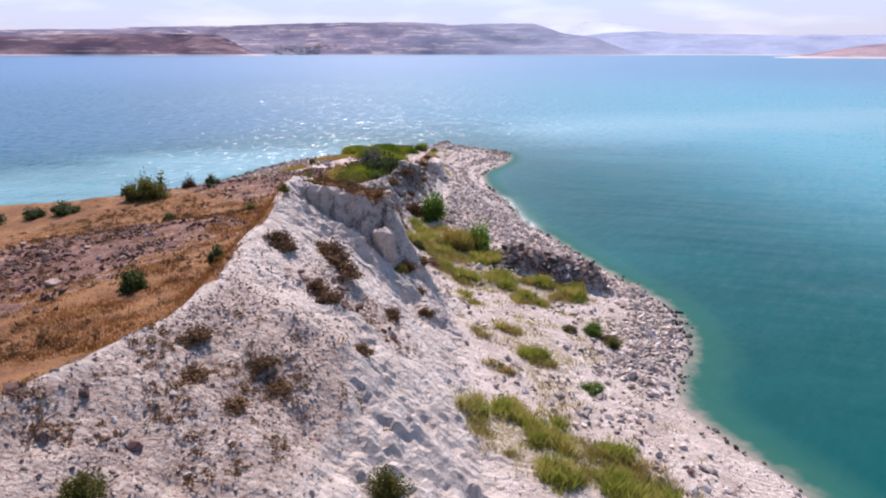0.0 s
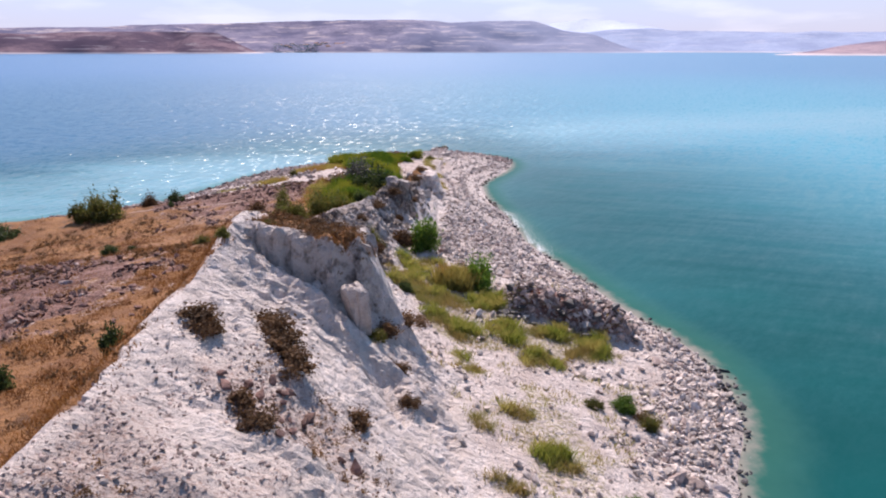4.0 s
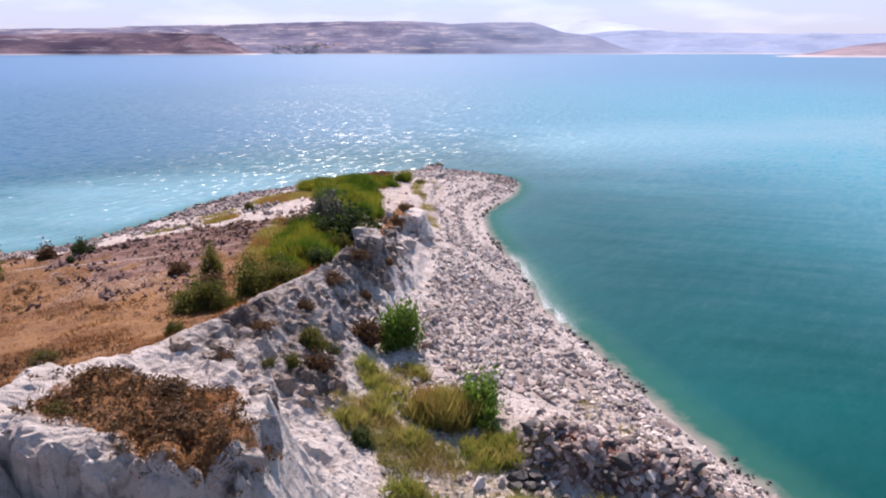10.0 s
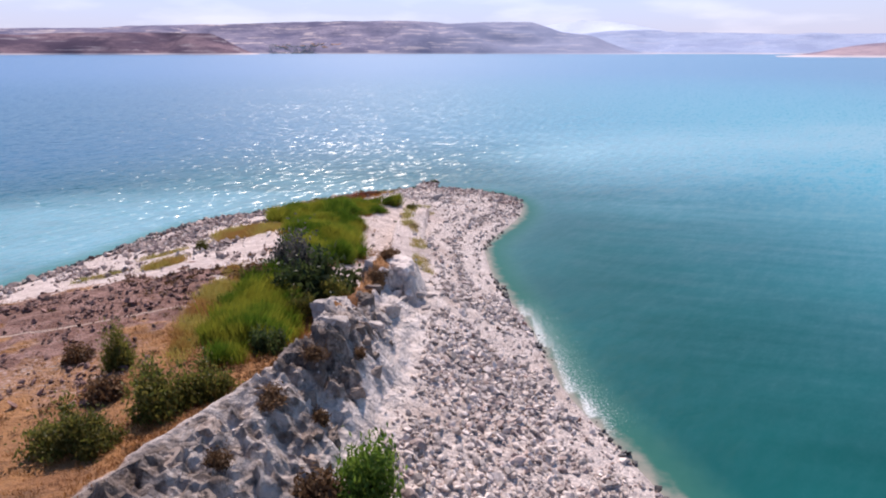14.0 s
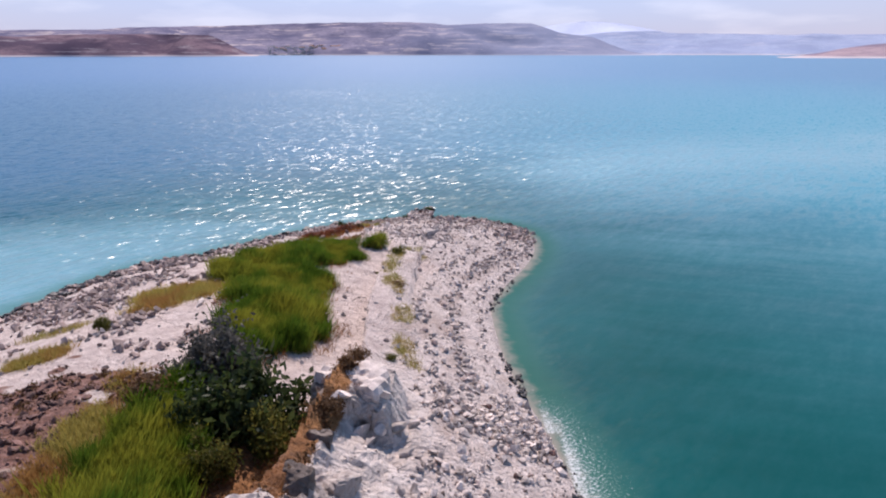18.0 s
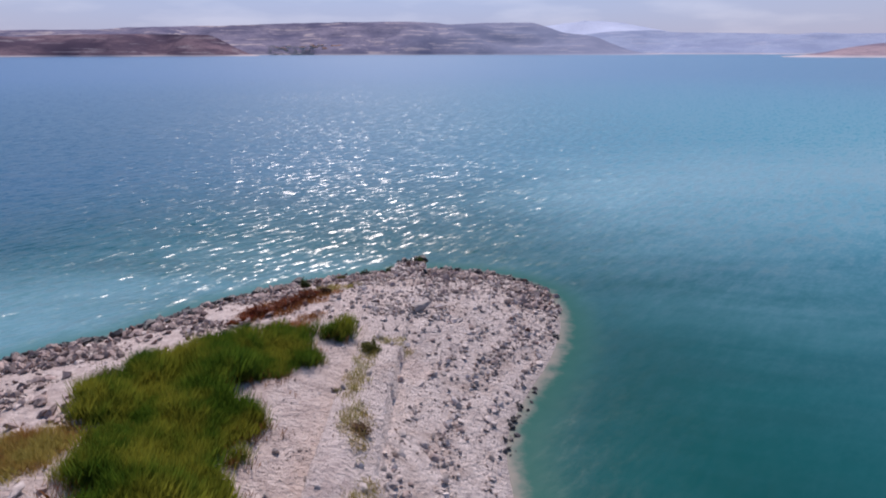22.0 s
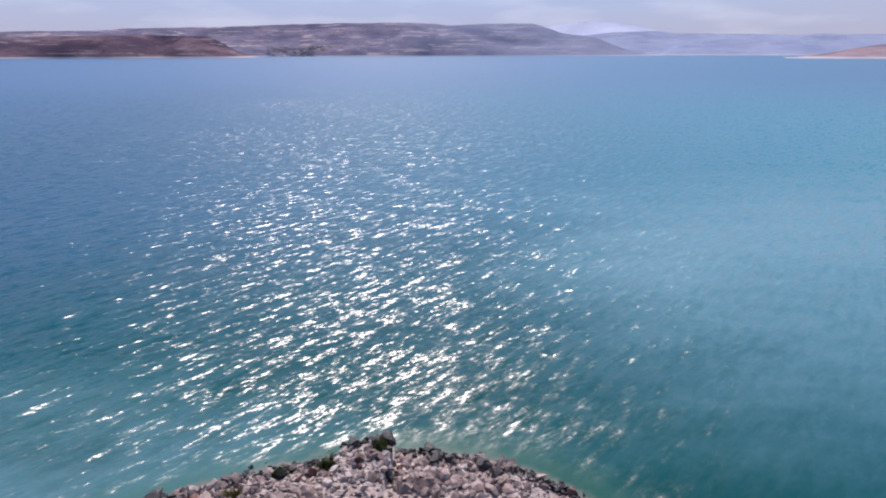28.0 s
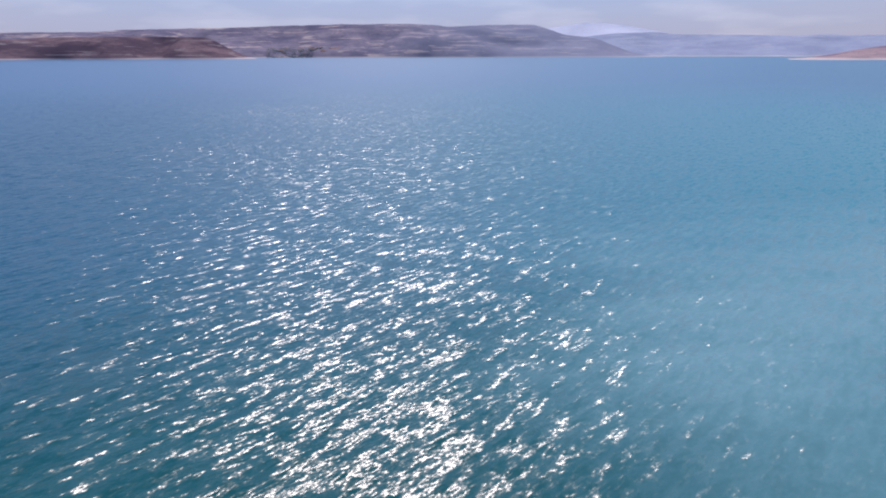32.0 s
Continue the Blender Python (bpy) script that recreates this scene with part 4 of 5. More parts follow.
strewn("scree_stones", "dark brown scree stones on the plateau and slope", "stones", PEBBLES, x, y, 0.025 + 0.2 * rng.uniform(0, 1, len(x)) ** 4, BROWN_ROCK)
x, y = sample(5200, -9, 0, 8.5, 22, lambda x, y, s: earth_cover(x, y) * np.clip(0.5 + 0.7 * layers(x, y, 1.2, 2, 98), 0.05, 1))
strewn("clods", "brown earth clods and gravel on the slope", "stones", PEBBLES, x, y, 0.015 + 0.06 * rng.uniform(0, 1, len(x)) ** 2.5, DARK_ROCK, 0.1)
x, y = sample(2200, -9, 2, 8.5, 61, on_face)
strewn("face_stones", "chalk fragments lying on the white slope", "stones", PEBBLES, x, y, 0.02 + 0.08 * rng.uniform(0, 1, len(x)) ** 3, CHALK_ROCK)
x, y = sample(2600, -26, 14, 10, 98, lambda x, y, s: np.exp(-((s - 0.02) / 0.3) ** 2) * np.where((x < 0) | (y > 92), 1.0, 0.3 * step(-0.2, 0.5, rough(x, y, 2.5, 63))))
strewn("wet_stones", "dark wet stones at the water's edge", "stones", PEBBLES, x, y, 0.05 + 0.17 * rng.uniform(0, 1, len(x)) ** 2, WET_SHADED_ROCK, 0.35)

BOULDERS = [link_mesh("boulder", *stone_shape(2, 200 + k, 0.8, 16), m) for k, m in enumerate([CHALK_ROCK] * 5 + [BROWN_ROCK] * 1 + [DARK_ROCK] * 2 + [WET_SHADED_ROCK] * 2)]


def boulder(k, x, y, size, label, group, sink=0.3, stretch=(1, 1, 1), turn=None):
    ob = new("shore_rock" if group in ("shore boulders", "boulders in the water") else "rock" if "tip" in group else "boulder", BOULDERS[k])
    ob.matrix_world = pose(x, y, float(ground_z(x, y)) + sink * size * stretch[2], rng.uniform(-15, 15), rng.uniform(-15, 15), rng.uniform(0, 360) if turn is None else turn) @ Matrix.Diagonal((size * stretch[0], size * stretch[1], size * stretch[2], 1))
    return tagged(ob, label, "rock", group)


x, y = sample(60, -6, 12.5, 10, 62, on_beach)
for px, py in zip(x, y):
    boulder(int(rng.integers(0, 6)), px, py, rng.uniform(0.17, 0.36), "pale broken chalk boulder on the beach", "beach boulders")
x, y = sample(110, -1, 12.5, 22, 62, on_rubble)
for px, py in zip(x, y):
    boulder([0, 1, 2, 3, 4, 6, 7][int(rng.integers(0, 7))], px, py, rng.uniform(0.18, 0.42), "angular chalk boulder in the beach rubble", "beach boulders", 0.2, (1.2, 0.8, 0.9))
x, y = sample(130, -5, 9, 63, 96, on_rubble)
for px, py in zip(x, y):
    boulder([0, 1, 3, 6, 7, 6][int(rng.integers(0, 6))], px, py, rng.uniform(0.16, 0.34), "grey boulder in the stone rows on the tip", "tip boulders", 0.15, (1.1, 0.9, 0.8))
# mostly dark rock materials, to stand in for shade on the mound
x, y = sample(85, 3.2, 9.8, 34.4, 37.6, lambda x, y, s: 0 * x + 1)
for px, py in zip(x, y):
    boulder([7, 8, 6, 3, 9][int(rng.integers(0, 5))], px, py, rng.uniform(0.16, 0.42), "boulder in the rubble mound, mostly darkened for its shaded side", "mound boulders")
x, y = sample(130, -28, 9, 62, 97, lambda x, y, s: np.exp(-((s - 0.9) / 0.8) ** 2) * ((x < 0) | (y > 90)))
for px, py in zip(x, y):
    boulder([5, 8, 6, 7, 9][int(rng.integers(0, 5))], px, py, rng.uniform(0.16, 0.45), "boulder at the edge of the lake, darkened for its shaded side", "shore boulders")
x, y = sample(26, -26, -9, 18, 36, lambda x, y, s: stony(x, y))
for px, py in zip(x, y):
    boulder(int(rng.integers(5, 8)), px, py, rng.uniform(0.15, 0.34), "brown boulder in the stony grass", "plateau boulders")
# single stones that stand out
for k, px, py, s in [(5, -5.69, 10.1, 0.26), (5, -6.9, 10.8, 0.2), (5, -7.8, 10.2, 0.26), (6, -7.1, 9.7, 0.2), (6, -8.1, 9.0, 0.2)]:
    boulder(k, px, py, s * 1.2, "dark brown boulder lying on the scree slope", "slope boulders", 0.15, (1, 1, 0.75))
x, y = sample(90, -23, 7, 62, 97, lambda x, y, s: np.exp(-((s - 0.4) / 0.4) ** 2) * ((x < -2) | (y > 94)))
for px, py in zip(x, y):
    boulder(int(rng.integers(8, 10)), px, py, rng.uniform(0.22, 0.58), "large wet boulder at the lake's edge, darkened for its shaded side", "shore boulders")
for k, px, py, s in [(8, 13.2, 32.95, 0.34), (9, 13.7, 32.3, 0.22), (8, 12.9, 31.6, 0.25), (9, 13.3, 30.6, 0.2), (8, 8.75, 87.3, 0.22), (9, 8.0, 86.7, 0.2), (8, 9.4, 88.6, 0.18)]:
    boulder(k, px, py, s, "dark wet boulder standing in the shallows", "boulders in the water", 0.1)
boulder(2, 0.95, 84.8, 0.75, "large pale slab of chalk on the tip", "tip slabs", 0.3, (1.1, 0.6, 0.9), 35)
boulder(3, 1.9, 85.6, 0.4, "pale chalk boulder on the tip", "tip slabs", 0.3)
for px, py, size in [(-1.6, 56.9, 0.42), (-0.9, 56.7, 0.5), (-0.3, 56.9, 0.36), (0.2, 57.4, 0.46), (-0.6, 56.2, 0.3), (0.5, 56.5, 0.34), (0.7, 58.0, 0.3)]:
    boulder(int(rng.integers(0, 5)), px, py, size, "white chalk block fallen below the outcrop", "fallen blocks", 0.3, (1.2, 0.8, 0.9))
boulder(6, 0.5, 44.9, 0.42, "dark chalk block on the pale beach", "beach boulders", 0.4)
boulder(1, 2.1, 34.7, 0.4, "pale chalk block beside the grass", "beach boulders", 0.4)
boulder(0, 4.4, 21.0, 0.33, "pale chalk block on the beach", "beach boulders", 0.35)
boulder(4, -10.1, 68.0, 0.5, "flat pale slab among the reeds", "reed slabs", 0.3, (1.2, 0.7, 0.5))


def crag_shape(seed, power=5, cuts=18):
    """A craggy block of weathered chalk, about two units across."""
    r = np.random.default_rng(seed)
    v, f = ico(4)
    v = v / (np.abs(v) ** power).sum(1, keepdims=True) ** (1 / power)
    for _ in range(cuts):
        n = r.standard_normal(3) * [1, 1, 0.6]
        n /= np.linalg.norm(n)
        over = np.maximum(v @ n - r.uniform(0.5, 0.95), 0)
        v = v - over[:, None] * n
    shift = r.uniform(0, 50, 3)
    lump = np.array([noise.fractal(Vector(q * 1.6 + shift), 0.8, 2.1, 5) for q in v])
    crack = np.array([abs(noise.noise(Vector(q * [3.2, 3.2, 1.1] + shift))) for q in v])
    return v * (1 + 0.07 * lump - 0.16 * np.maximum(0.1 - crack, 0) / 0.1)[:, None] * [0.85, 0.85, 0.9], f


CRAGS = [link_mesh("crag", *crag_shape(400 + k), m) for k, m in enumerate([CHALK_ROCK, CHALK_ROCK, CRAG_ROCK, CRAG_ROCK])]


def crag(k, x, y, z, size, stretch, label, group, turn=None):
    ob = new("crag", CRAGS[k])
    ob.matrix_world = pose(x, y, z, rng.uniform(-8, 8), rng.uniform(-8, 8), rng.uniform(0, 360) if turn is None else turn) @ Matrix.Diagonal((size * stretch[0], size * stretch[1], size * stretch[2], 1))
    return tagged(ob, label, "rock", group)


pillar, pillar_faces = crag_shape(431, 6, 8)
pillar = pillar * np.stack([0.8 + 0.25 * pillar[:, 2]] * 2 + [np.ones(len(pillar))], -1)
CRAGS.append(link_mesh("crag", pillar, pillar_faces, CHALK_ROCK))
crag(4, -2.5, 26.75, 5.15, 1.0, (0.6, 0.7, 1.55), "white chalk pinnacle standing before the cliff", "pinnacle", 12)
CRAGS.append(link_mesh("crag", *crag_shape(453, 9, 7), CHALK_ROCK))
crag(5, -1.35, 58.3, 2.95, 1.0, (1.5, 1.25, 1.65), "bold white chalk outcrop above the beach", "outcrop", 10)
crag(2, -2.3, 58.1, 3.3, 0.8, (0.9, 1.0, 1.1), "white chalk shoulder of the outcrop", "outcrop", 50)
for k, px, py, size in [(2, -5.3, 28.1, 0.5), (3, -4.6, 28.15, 0.65), (0, -3.9, 28.2, 0.7), (2, -3.2, 28.3, 0.7), (1, -2.7, 28.7, 0.6), (0, -2.5, 29.6, 0.6), (3, -2.7, 30.6, 0.55), (2, -3.2, 31.6, 0.5)]:
    low, high = float(ground_z(px + 0.1, py - 0.7)), float(ground_z(px - 0.3, py + 0.7))
    crag(k, px, py + 0.02, 0.5 * low + 0.5 * high - 0.35, size, (1.1, 0.6, 1.05), "weathered chalk block in the cliff below the grassy cap", "cliff blocks", rng.uniform(-20, 20))
for k, px, py, size in [(1, -2.85, 50.7, 0.55), (0, -2.4, 51.6, 0.45), (1, -2.5, 47.9, 0.5), (0, -3.0, 49.3, 0.45), (3, -1.9, 52.6, 0.45), (1, -1.6, 50.6, 0.5), (0, -1.2, 51.8, 0.4), (1, -1.0, 53.4, 0.45)]:
    crag(k, px, py, float(ground_z(px, py)) - 0.75 * size, size * 1.5, (1.25, 0.9, 0.9), "white chalk block on the broken crest", "crest blocks")
x, y = sample(60, -8, -0.5, 35, 56, lambda x, y, s: step(0.2, 0.6, x - CREST_X(y)) * (1 - step(-0.9, -0.3, x - TOE_X(y))))
for px, py in zip(x, y):
    crag(int(rng.integers(2, 4)), px, py, float(ground_z(px, py)) - 0.3, rng.uniform(0.3, 0.62), (1.2, 0.8, 0.8), "grey-brown weathered block in the broken rock face", "face blocks")
x, y = sample(50, -9, 9, 64, 95.5, on_beach)
for px, py in zip(x, y):
    boulder(int(rng.integers(0, 7)), px, py, rng.uniform(0.12, 0.34), "broken boulder on the stony tip", "tip boulders")


# ---- plants ----
def crown_mesh(name, material, seed, leaves=1500, leaf=0.07, clumps=16, open_=0.18, upright=0.0):
    """A crown one unit in radius and one high: many small leaves in uneven clumps."""
    r = np.random.default_rng(seed)
    d = r.standard_normal((clumps, 3))
    d[:, 2] = np.abs(d[:, 2]) * 0.9 + 0.05
    d /= np.linalg.norm(d, axis=1)[:, None]
    centre = d * r.uniform(0.25, 0.82, (clumps, 1)) * [1, 1, 0.85]
    home = r.integers(0, clumps, leaves)
    p = centre[home] + r.standard_normal((leaves, 3)) * open_ * r.uniform(0.6, 1.3, (clumps, 1))[home]
    p[:, 2] = np.abs(p[:, 2]) * (1 + upright)
    a, b = r.standard_normal((leaves, 3)), r.standard_normal((leaves, 3))
    a[:, 2] += upright * 2
    a /= np.linalg.norm(a, axis=1)[:, None]
    b -= (a * b).sum(1)[:, None] * a
    b /= np.linalg.norm(b, axis=1)[:, None]
    s = leaf * r.uniform(0.6, 1.5, (leaves, 1))
    v = np.stack([p - a * s, p + b * s * 0.45, p + a * s, p - b * s * 0.45], 1).reshape(-1, 3)
    f = np.arange(leaves * 4).reshape(-1, 4)
    return link_mesh(name, v, f, material)


def stems_mesh(seed, count=7, thick=0.03):
    r = np.random.default_rng(seed)
    vs, fs = [], []
    for _ in range(count):
        a, lean = r.uniform(0, 6.28), r.uniform(0.1, 0.65)
        tip = np.array([math.cos(a) * lean, math.sin(a) * lean, r.uniform(0.35, 0.62)])
        bend = np.array([math.cos(a + 1), math.sin(a + 1), 0]) * r.uniform(-0.12, 0.12)
        for k in range(4):
            u = k / 3
            c = tip * u + bend * math.sin(u * 3.1) - np.array([0, 0, 0.08 * (1 - u)])
            w = thick * (1 - 0.75 * u)
            vs += [c + [math.cos(q) * w, math.sin(q) * w, 0] for q in (0, 1.57, 3.14, 4.71)]
        o = len(vs) - 16
        fs += [[o + 4 * k + q, o + 4 * k + (q + 1) % 4, o + 4 * k + 4 + (q + 1) % 4, o + 4 * k + 4 + q] for k in range(3) for q in range(4)]
    return link_mesh("stems", np.array(vs), np.array(fs), BARK)


STEMS = [stems_mesh(300 + k) for k in range(3)]
CROWNS = {
    "bright": [crown_mesh("crown", BRIGHT_LEAF, 310 + k, 3600, 0.062, 28, 0.16, 0.3) for k in range(2)],
    "olive": [crown_mesh("crown", OLIVE_LEAF, 320 + k, 4200, 0.05, 30, 0.14, 0.3) for k in range(3)],
    "dark": [crown_mesh("crown", DARK_LEAF, 330 + k, 2000, 0.075, 18, 0.17, 0.15) for k in range(3)],
    "silver": [crown_mesh("crown", SILVER_LEAF, 340, 5000, 0.045, 34, 0.15, 0.1)],
    "dead": [crown_mesh("crown", DEAD_LEAF, 350 + k, 1600, 0.085, 20, 0.18, 0.2) for k in range(3)],
    "red": [crown_mesh("crown", RED_LEAF, 360 + k, 1200, 0.09, 16, 0.18, 0.3) for k in range(2)],
}
WORDS = {
    "bright": "bright green leafy shrub", "olive": "olive-green bushy shrub", "dark": "dark green dense shrub",
    "silver": "silvery grey-green bush", "dead": "dry brown twiggy scrub", "red": "rust-red dry low shrub",
}
made = {}


def shrub(kind, x, y, radius, height, where, group="", sink=0.05):
    k = len(made.get(kind, [])) % len(CROWNS[kind])
    ob = new("dry_scrub" if kind == "dead" else "shrub")
    part("crown", CROWNS[kind][k], ob)
    part("stems", STEMS[k % 3], ob)
    ob.matrix_world = pose(x, y, float(ground_z(x, y)) - sink, 0, 0, rng.uniform(0, 360)) @ Matrix.Diagonal((radius, radius * rng.uniform(0.85, 1.1), height, 1))
    made.setdefault(kind, []).append(ob)
    return tagged(ob, WORDS[kind] + " " + where, "shrub", group or kind + " shrubs")


P, F, B, C = "in the dry grass", "on the white chalk slope", "on the stony beach", "at the cliff's foot"
for kind, px, py, r, h, where in [
    ("dark", -10.9, 21.0, 0.55, 0.95, P), ("dark", -8.15, 21.8, 0.5, 0.9, P), ("dark", -17.4, 39.0, 0.6, 0.65, P), ("dark", -16.3, 39.3, 0.3, 0.4, P),
    ("olive", -23.8, 50.9, 1.7, 2.1, P), ("olive", -25.4, 50.4, 1.0, 1.4, P), ("dark", -29.5, 47.9, 1.2, 1.0, P), ("dark", -31.5, 47.5, 1.0, 0.9, P), ("dark", -34.5, 46.5, 1.5, 1.2, P),
    ("dark", -20.2, 54.5, 0.75, 1.05, P), ("dead", -22.0, 54.1, 0.5, 1.0, P), ("dark", -19.8, 52.6, 0.3, 0.5, P),
    ("olive", -10.4, 48.6, 0.65, 1.7, P), ("olive", -8.9, 42.7, 1.15, 1.45, P), ("olive", -8.0, 42.2, 0.9, 1.2, P), ("olive", -7.0, 44.4, 1.2, 1.75, P), ("olive", -6.1, 45.4, 1.0, 1.5, P), ("dead", -9.6, 46.0, 0.8, 0.9, P),
    ("olive", -8.0, 38.4, 0.42, 0.6, P), ("dead", -12.4, 49.5, 0.6, 0.7, P), ("olive", -11.6, 37.0, 0.5, 0.5, P),
    ("dark", -5.2, 49.2, 0.85, 1.25, P), ("silver", -7.0, 61.0, 2.2, 2.4, "beside the reeds"), ("dark", -4.9, 58.6, 2.2, 2.5, "beside the reeds"), ("dark", -6.2, 57.2, 1.4, 1.8, "beside the reeds"), ("olive", -5.4, 55.4, 1.0, 1.4, "beside the reeds"), ("olive", -4.0, 57.0, 1.1, 1.6, "beside the reeds"), ("dead", -8.3, 58.6, 0.8, 1.0, "beside the reeds"),
    ("bright", -0.75, 42.3, 1.1, 1.75, C), ("dead", -2.1, 41.6, 0.75, 0.95, C), ("bright", 2.35, 38.3, 1.05, 1.65, B), ("dark", -1.42, 35.4, 0.42, 0.7, B),
    ("bright", 7.4, 28.4, 0.6, 0.55, B), ("olive", 8.05, 27.4, 0.5, 0.6, B), ("olive", 6.2, 28.2, 0.5, 0.4, B), ("bright", 5.9, 22.3, 0.65, 0.35, B), ("dead", 7.9, 27.9, 0.35, 0.3, B),
    ("olive", -3.5, 38.9, 0.6, 0.9, C), ("olive", -3.9, 37.2, 0.45, 0.6, C), ("dead", -3.1, 37.8, 0.5, 0.6, C), ("olive", -3.0, 39.7, 0.4, 0.6, C),
    ("olive", -13.6, 65.6, 0.55, 0.75, "on the western shore"), ("olive", -11.6, 76.0, 0.7, 0.8, "on the western shore"), ("olive", -1.15, 79.1, 0.6, 0.6, "on the tip"), ("dark", -6.8, 91.4, 0.45, 0.7, "on the tip"),
    ("dark", -1.5, 94.6, 0.5, 0.6, "on the tip"), ("dark", 0.6, 94.9, 0.45, 0.6, "on the tip"), ("dark", -3.2, 94.1, 0.45, 0.5, "on the tip"), ("olive", -4.6, 92.6, 0.5, 0.4, "on the tip"),
    ("red", -7.5, 84.2, 1.0, 0.6, "on the tip"), ("red", -8.2, 83.4, 0.5, 0.4, "on the tip"), ("red", -6.5, 85.6, 0.95, 0.6, "on the tip"), ("red", -5.8, 87.2, 0.85, 0.5, "on the tip"), ("red", -6.9, 86.9, 0.5, 0.4, "on the tip"), ("dead", -4.9, 88.4, 0.6, 0.45, "on the tip"),
    ("red", -7.9, 84.6, 0.6, 0.45, "on the tip"), ("red", -7.0, 85.2, 0.6, 0.45, "on the tip"), ("red", -6.2, 86.3, 0.55, 0.4, "on the tip"), ("red", -5.4, 88.0, 0.5, 0.4, "on the tip"), ("red", -8.7, 82.9, 0.45, 0.35, "on the tip"), ("dead", -6.0, 88.6, 0.5, 0.35, "on the tip"),
    ("dead", -4.0, 29.2, 0.5, 0.3, "on the cliff's cap"), ("dead", -4.6, 30.2, 0.5, 0.25, "on the cliff's cap"), ("olive", -5.9, 28.9, 0.35, 0.3, "on the cliff's cap"),
    ("dead", -4.2, 41.0, 0.4, 0.4, C), ("dead", -3.6, 43.6, 0.45, 0.4, C), ("dead", -2.6, 45.6, 0.4, 0.4, C), ("dead", -5.0, 38.6, 0.4, 0.35, C), ("dead", -1.6, 47.6, 0.35, 0.35, C), ("dead", -2.3, 44.2, 0.4, 0.45, C), ("olive", -4.4, 36.6, 0.35, 0.4, C), ("dead", -5.6, 36.4, 0.4, 0.3, C),
    ("red", 4.9, 36.3, 0.35, 0.3, "on the rubble mound"),
    ("dead", -6.0, 13.9, 0.45, 0.3, F), ("dead", -6.0, 22.0, 0.6, 0.4, F), ("dead", -5.6, 21.6, 0.4, 0.35, F), ("dead", -4.3, 22.9, 0.65, 0.6, F), ("dead", -3.9, 22.2, 0.6, 0.5, F), ("dead", -4.7, 23.6, 0.5, 0.4, F), ("dead", -3.5, 21.6, 0.5, 0.45, F),
    ("dead", -1.9, 21.3, 0.5, 0.4, F), ("dead", -4.4, 13.8, 0.4, 0.22, F), ("dead", -4.0, 13.2, 0.35, 0.2, F), ("dead", -4.1, 19.2, 0.45, 0.4, F), ("dead", -3.6, 18.7, 0.4, 0.3, F), ("dead", -2.3, 16.2, 0.3, 0.3, F), ("olive", -5.9, 8.7, 0.5, 0.45, F), ("olive", -1.2, 11.7, 0.55, 0.7, C),
    ("dead", -4.6, 11.9, 0.45, 0.2, F), ("dead", -5.6, 12.5, 0.4, 0.25, F), ("dead", -0.9, 28.6, 0.55, 0.35, C), ("dead", -1.6, 27.6, 0.5, 0.45, C), ("olive", -1.9, 26.6, 0.45, 0.5, C), ("dead", -1.1, 25.6, 0.35, 0.35, C), ("olive", -6.9, 26.9, 0.3, 0.35, F), ("dead", -0.7, 24.0, 0.35, 0.3, F),
    ("dead", -1.6, 58.6, 0.5, 0.5, "on the outcrop"), ("dead", -1.9, 56.4, 0.5, 0.4, "on the outcrop"), ("dead", -1.3, 59.7, 0.35, 0.45, "on the outcrop"), ("olive", -0.5, 63.4, 0.35, 0.25, "on the tip"), ("olive", -2.0, 76.0, 0.5, 0.25, "on the tip"), ("dead", -0.8, 72.0, 0.5, 0.2, "on the tip"),
]:
    shrub(kind, px, py, r * (1.3 if kind == "dead" else 1.0), h, where)


def blades(name, label, category, x, y, tall, material, per=5, width=0.02, spread=0.12, lean=0.35, wind=0.0):
    """Tufts of blades, each a narrow bent leaf, as one object."""
    n = len(x) * per
    bx, by = np.repeat(x, per) + rng.normal(0, spread, n), np.repeat(y, per) + rng.normal(0, spread, n)
    h = np.repeat(tall, per) * rng.uniform(0.6, 1.15, n)
    z = np.repeat(ground_z(x, y), per) - 0.03
    a, t = rng.uniform(0, 6.28, n), rng.uniform(0, 6.28, n)
    wx, wy = np.cos(a) * width, np.sin(a) * width
    lx, ly = np.cos(t) * h * lean * rng.uniform(0.2, 1, n), np.sin(t) * h * lean * rng.uniform(0.2, 1, n)
    lx, ly = lx + 0.75 * wind * h, ly + 0.3 * wind * h
    base = np.stack([bx, by, z], -1)
    v = np.stack([base + np.stack([wx, wy, 0 * wx], -1), base - np.stack([wx, wy, 0 * wx], -1),
                  base + np.stack([lx * 0.52 - wx * 0.7, ly * 0.52 - wy * 0.7, h * 0.6], -1), base + np.stack([lx, ly, h], -1)], 1).reshape(-1, 3)
    i = np.arange(n)[:, None] * 4
    f = (i + np.array([[0, 1, 2, 3]]))
    return tagged(new(name, link_mesh(name, v, f, material)), label, category, kind="stuff")


x, y = sample(22000, -30, -1, 15, 62, lambda x, y, s: dry_cover(x, y, s) * np.clip(0.5 + 0.8 * layers(x, y, 1.6, 2, 71), 0.05, 1) * np.clip(1.5 - y / 60 + 0.02 * x, 0.15, 1))
blades("dry_grass", "orange-brown dry grass covering the plateau", "grass", x, y, rng.uniform(0.05, 0.15, len(x)), DRY_BLADE, 7, 0.012, 0.14, 0.9)


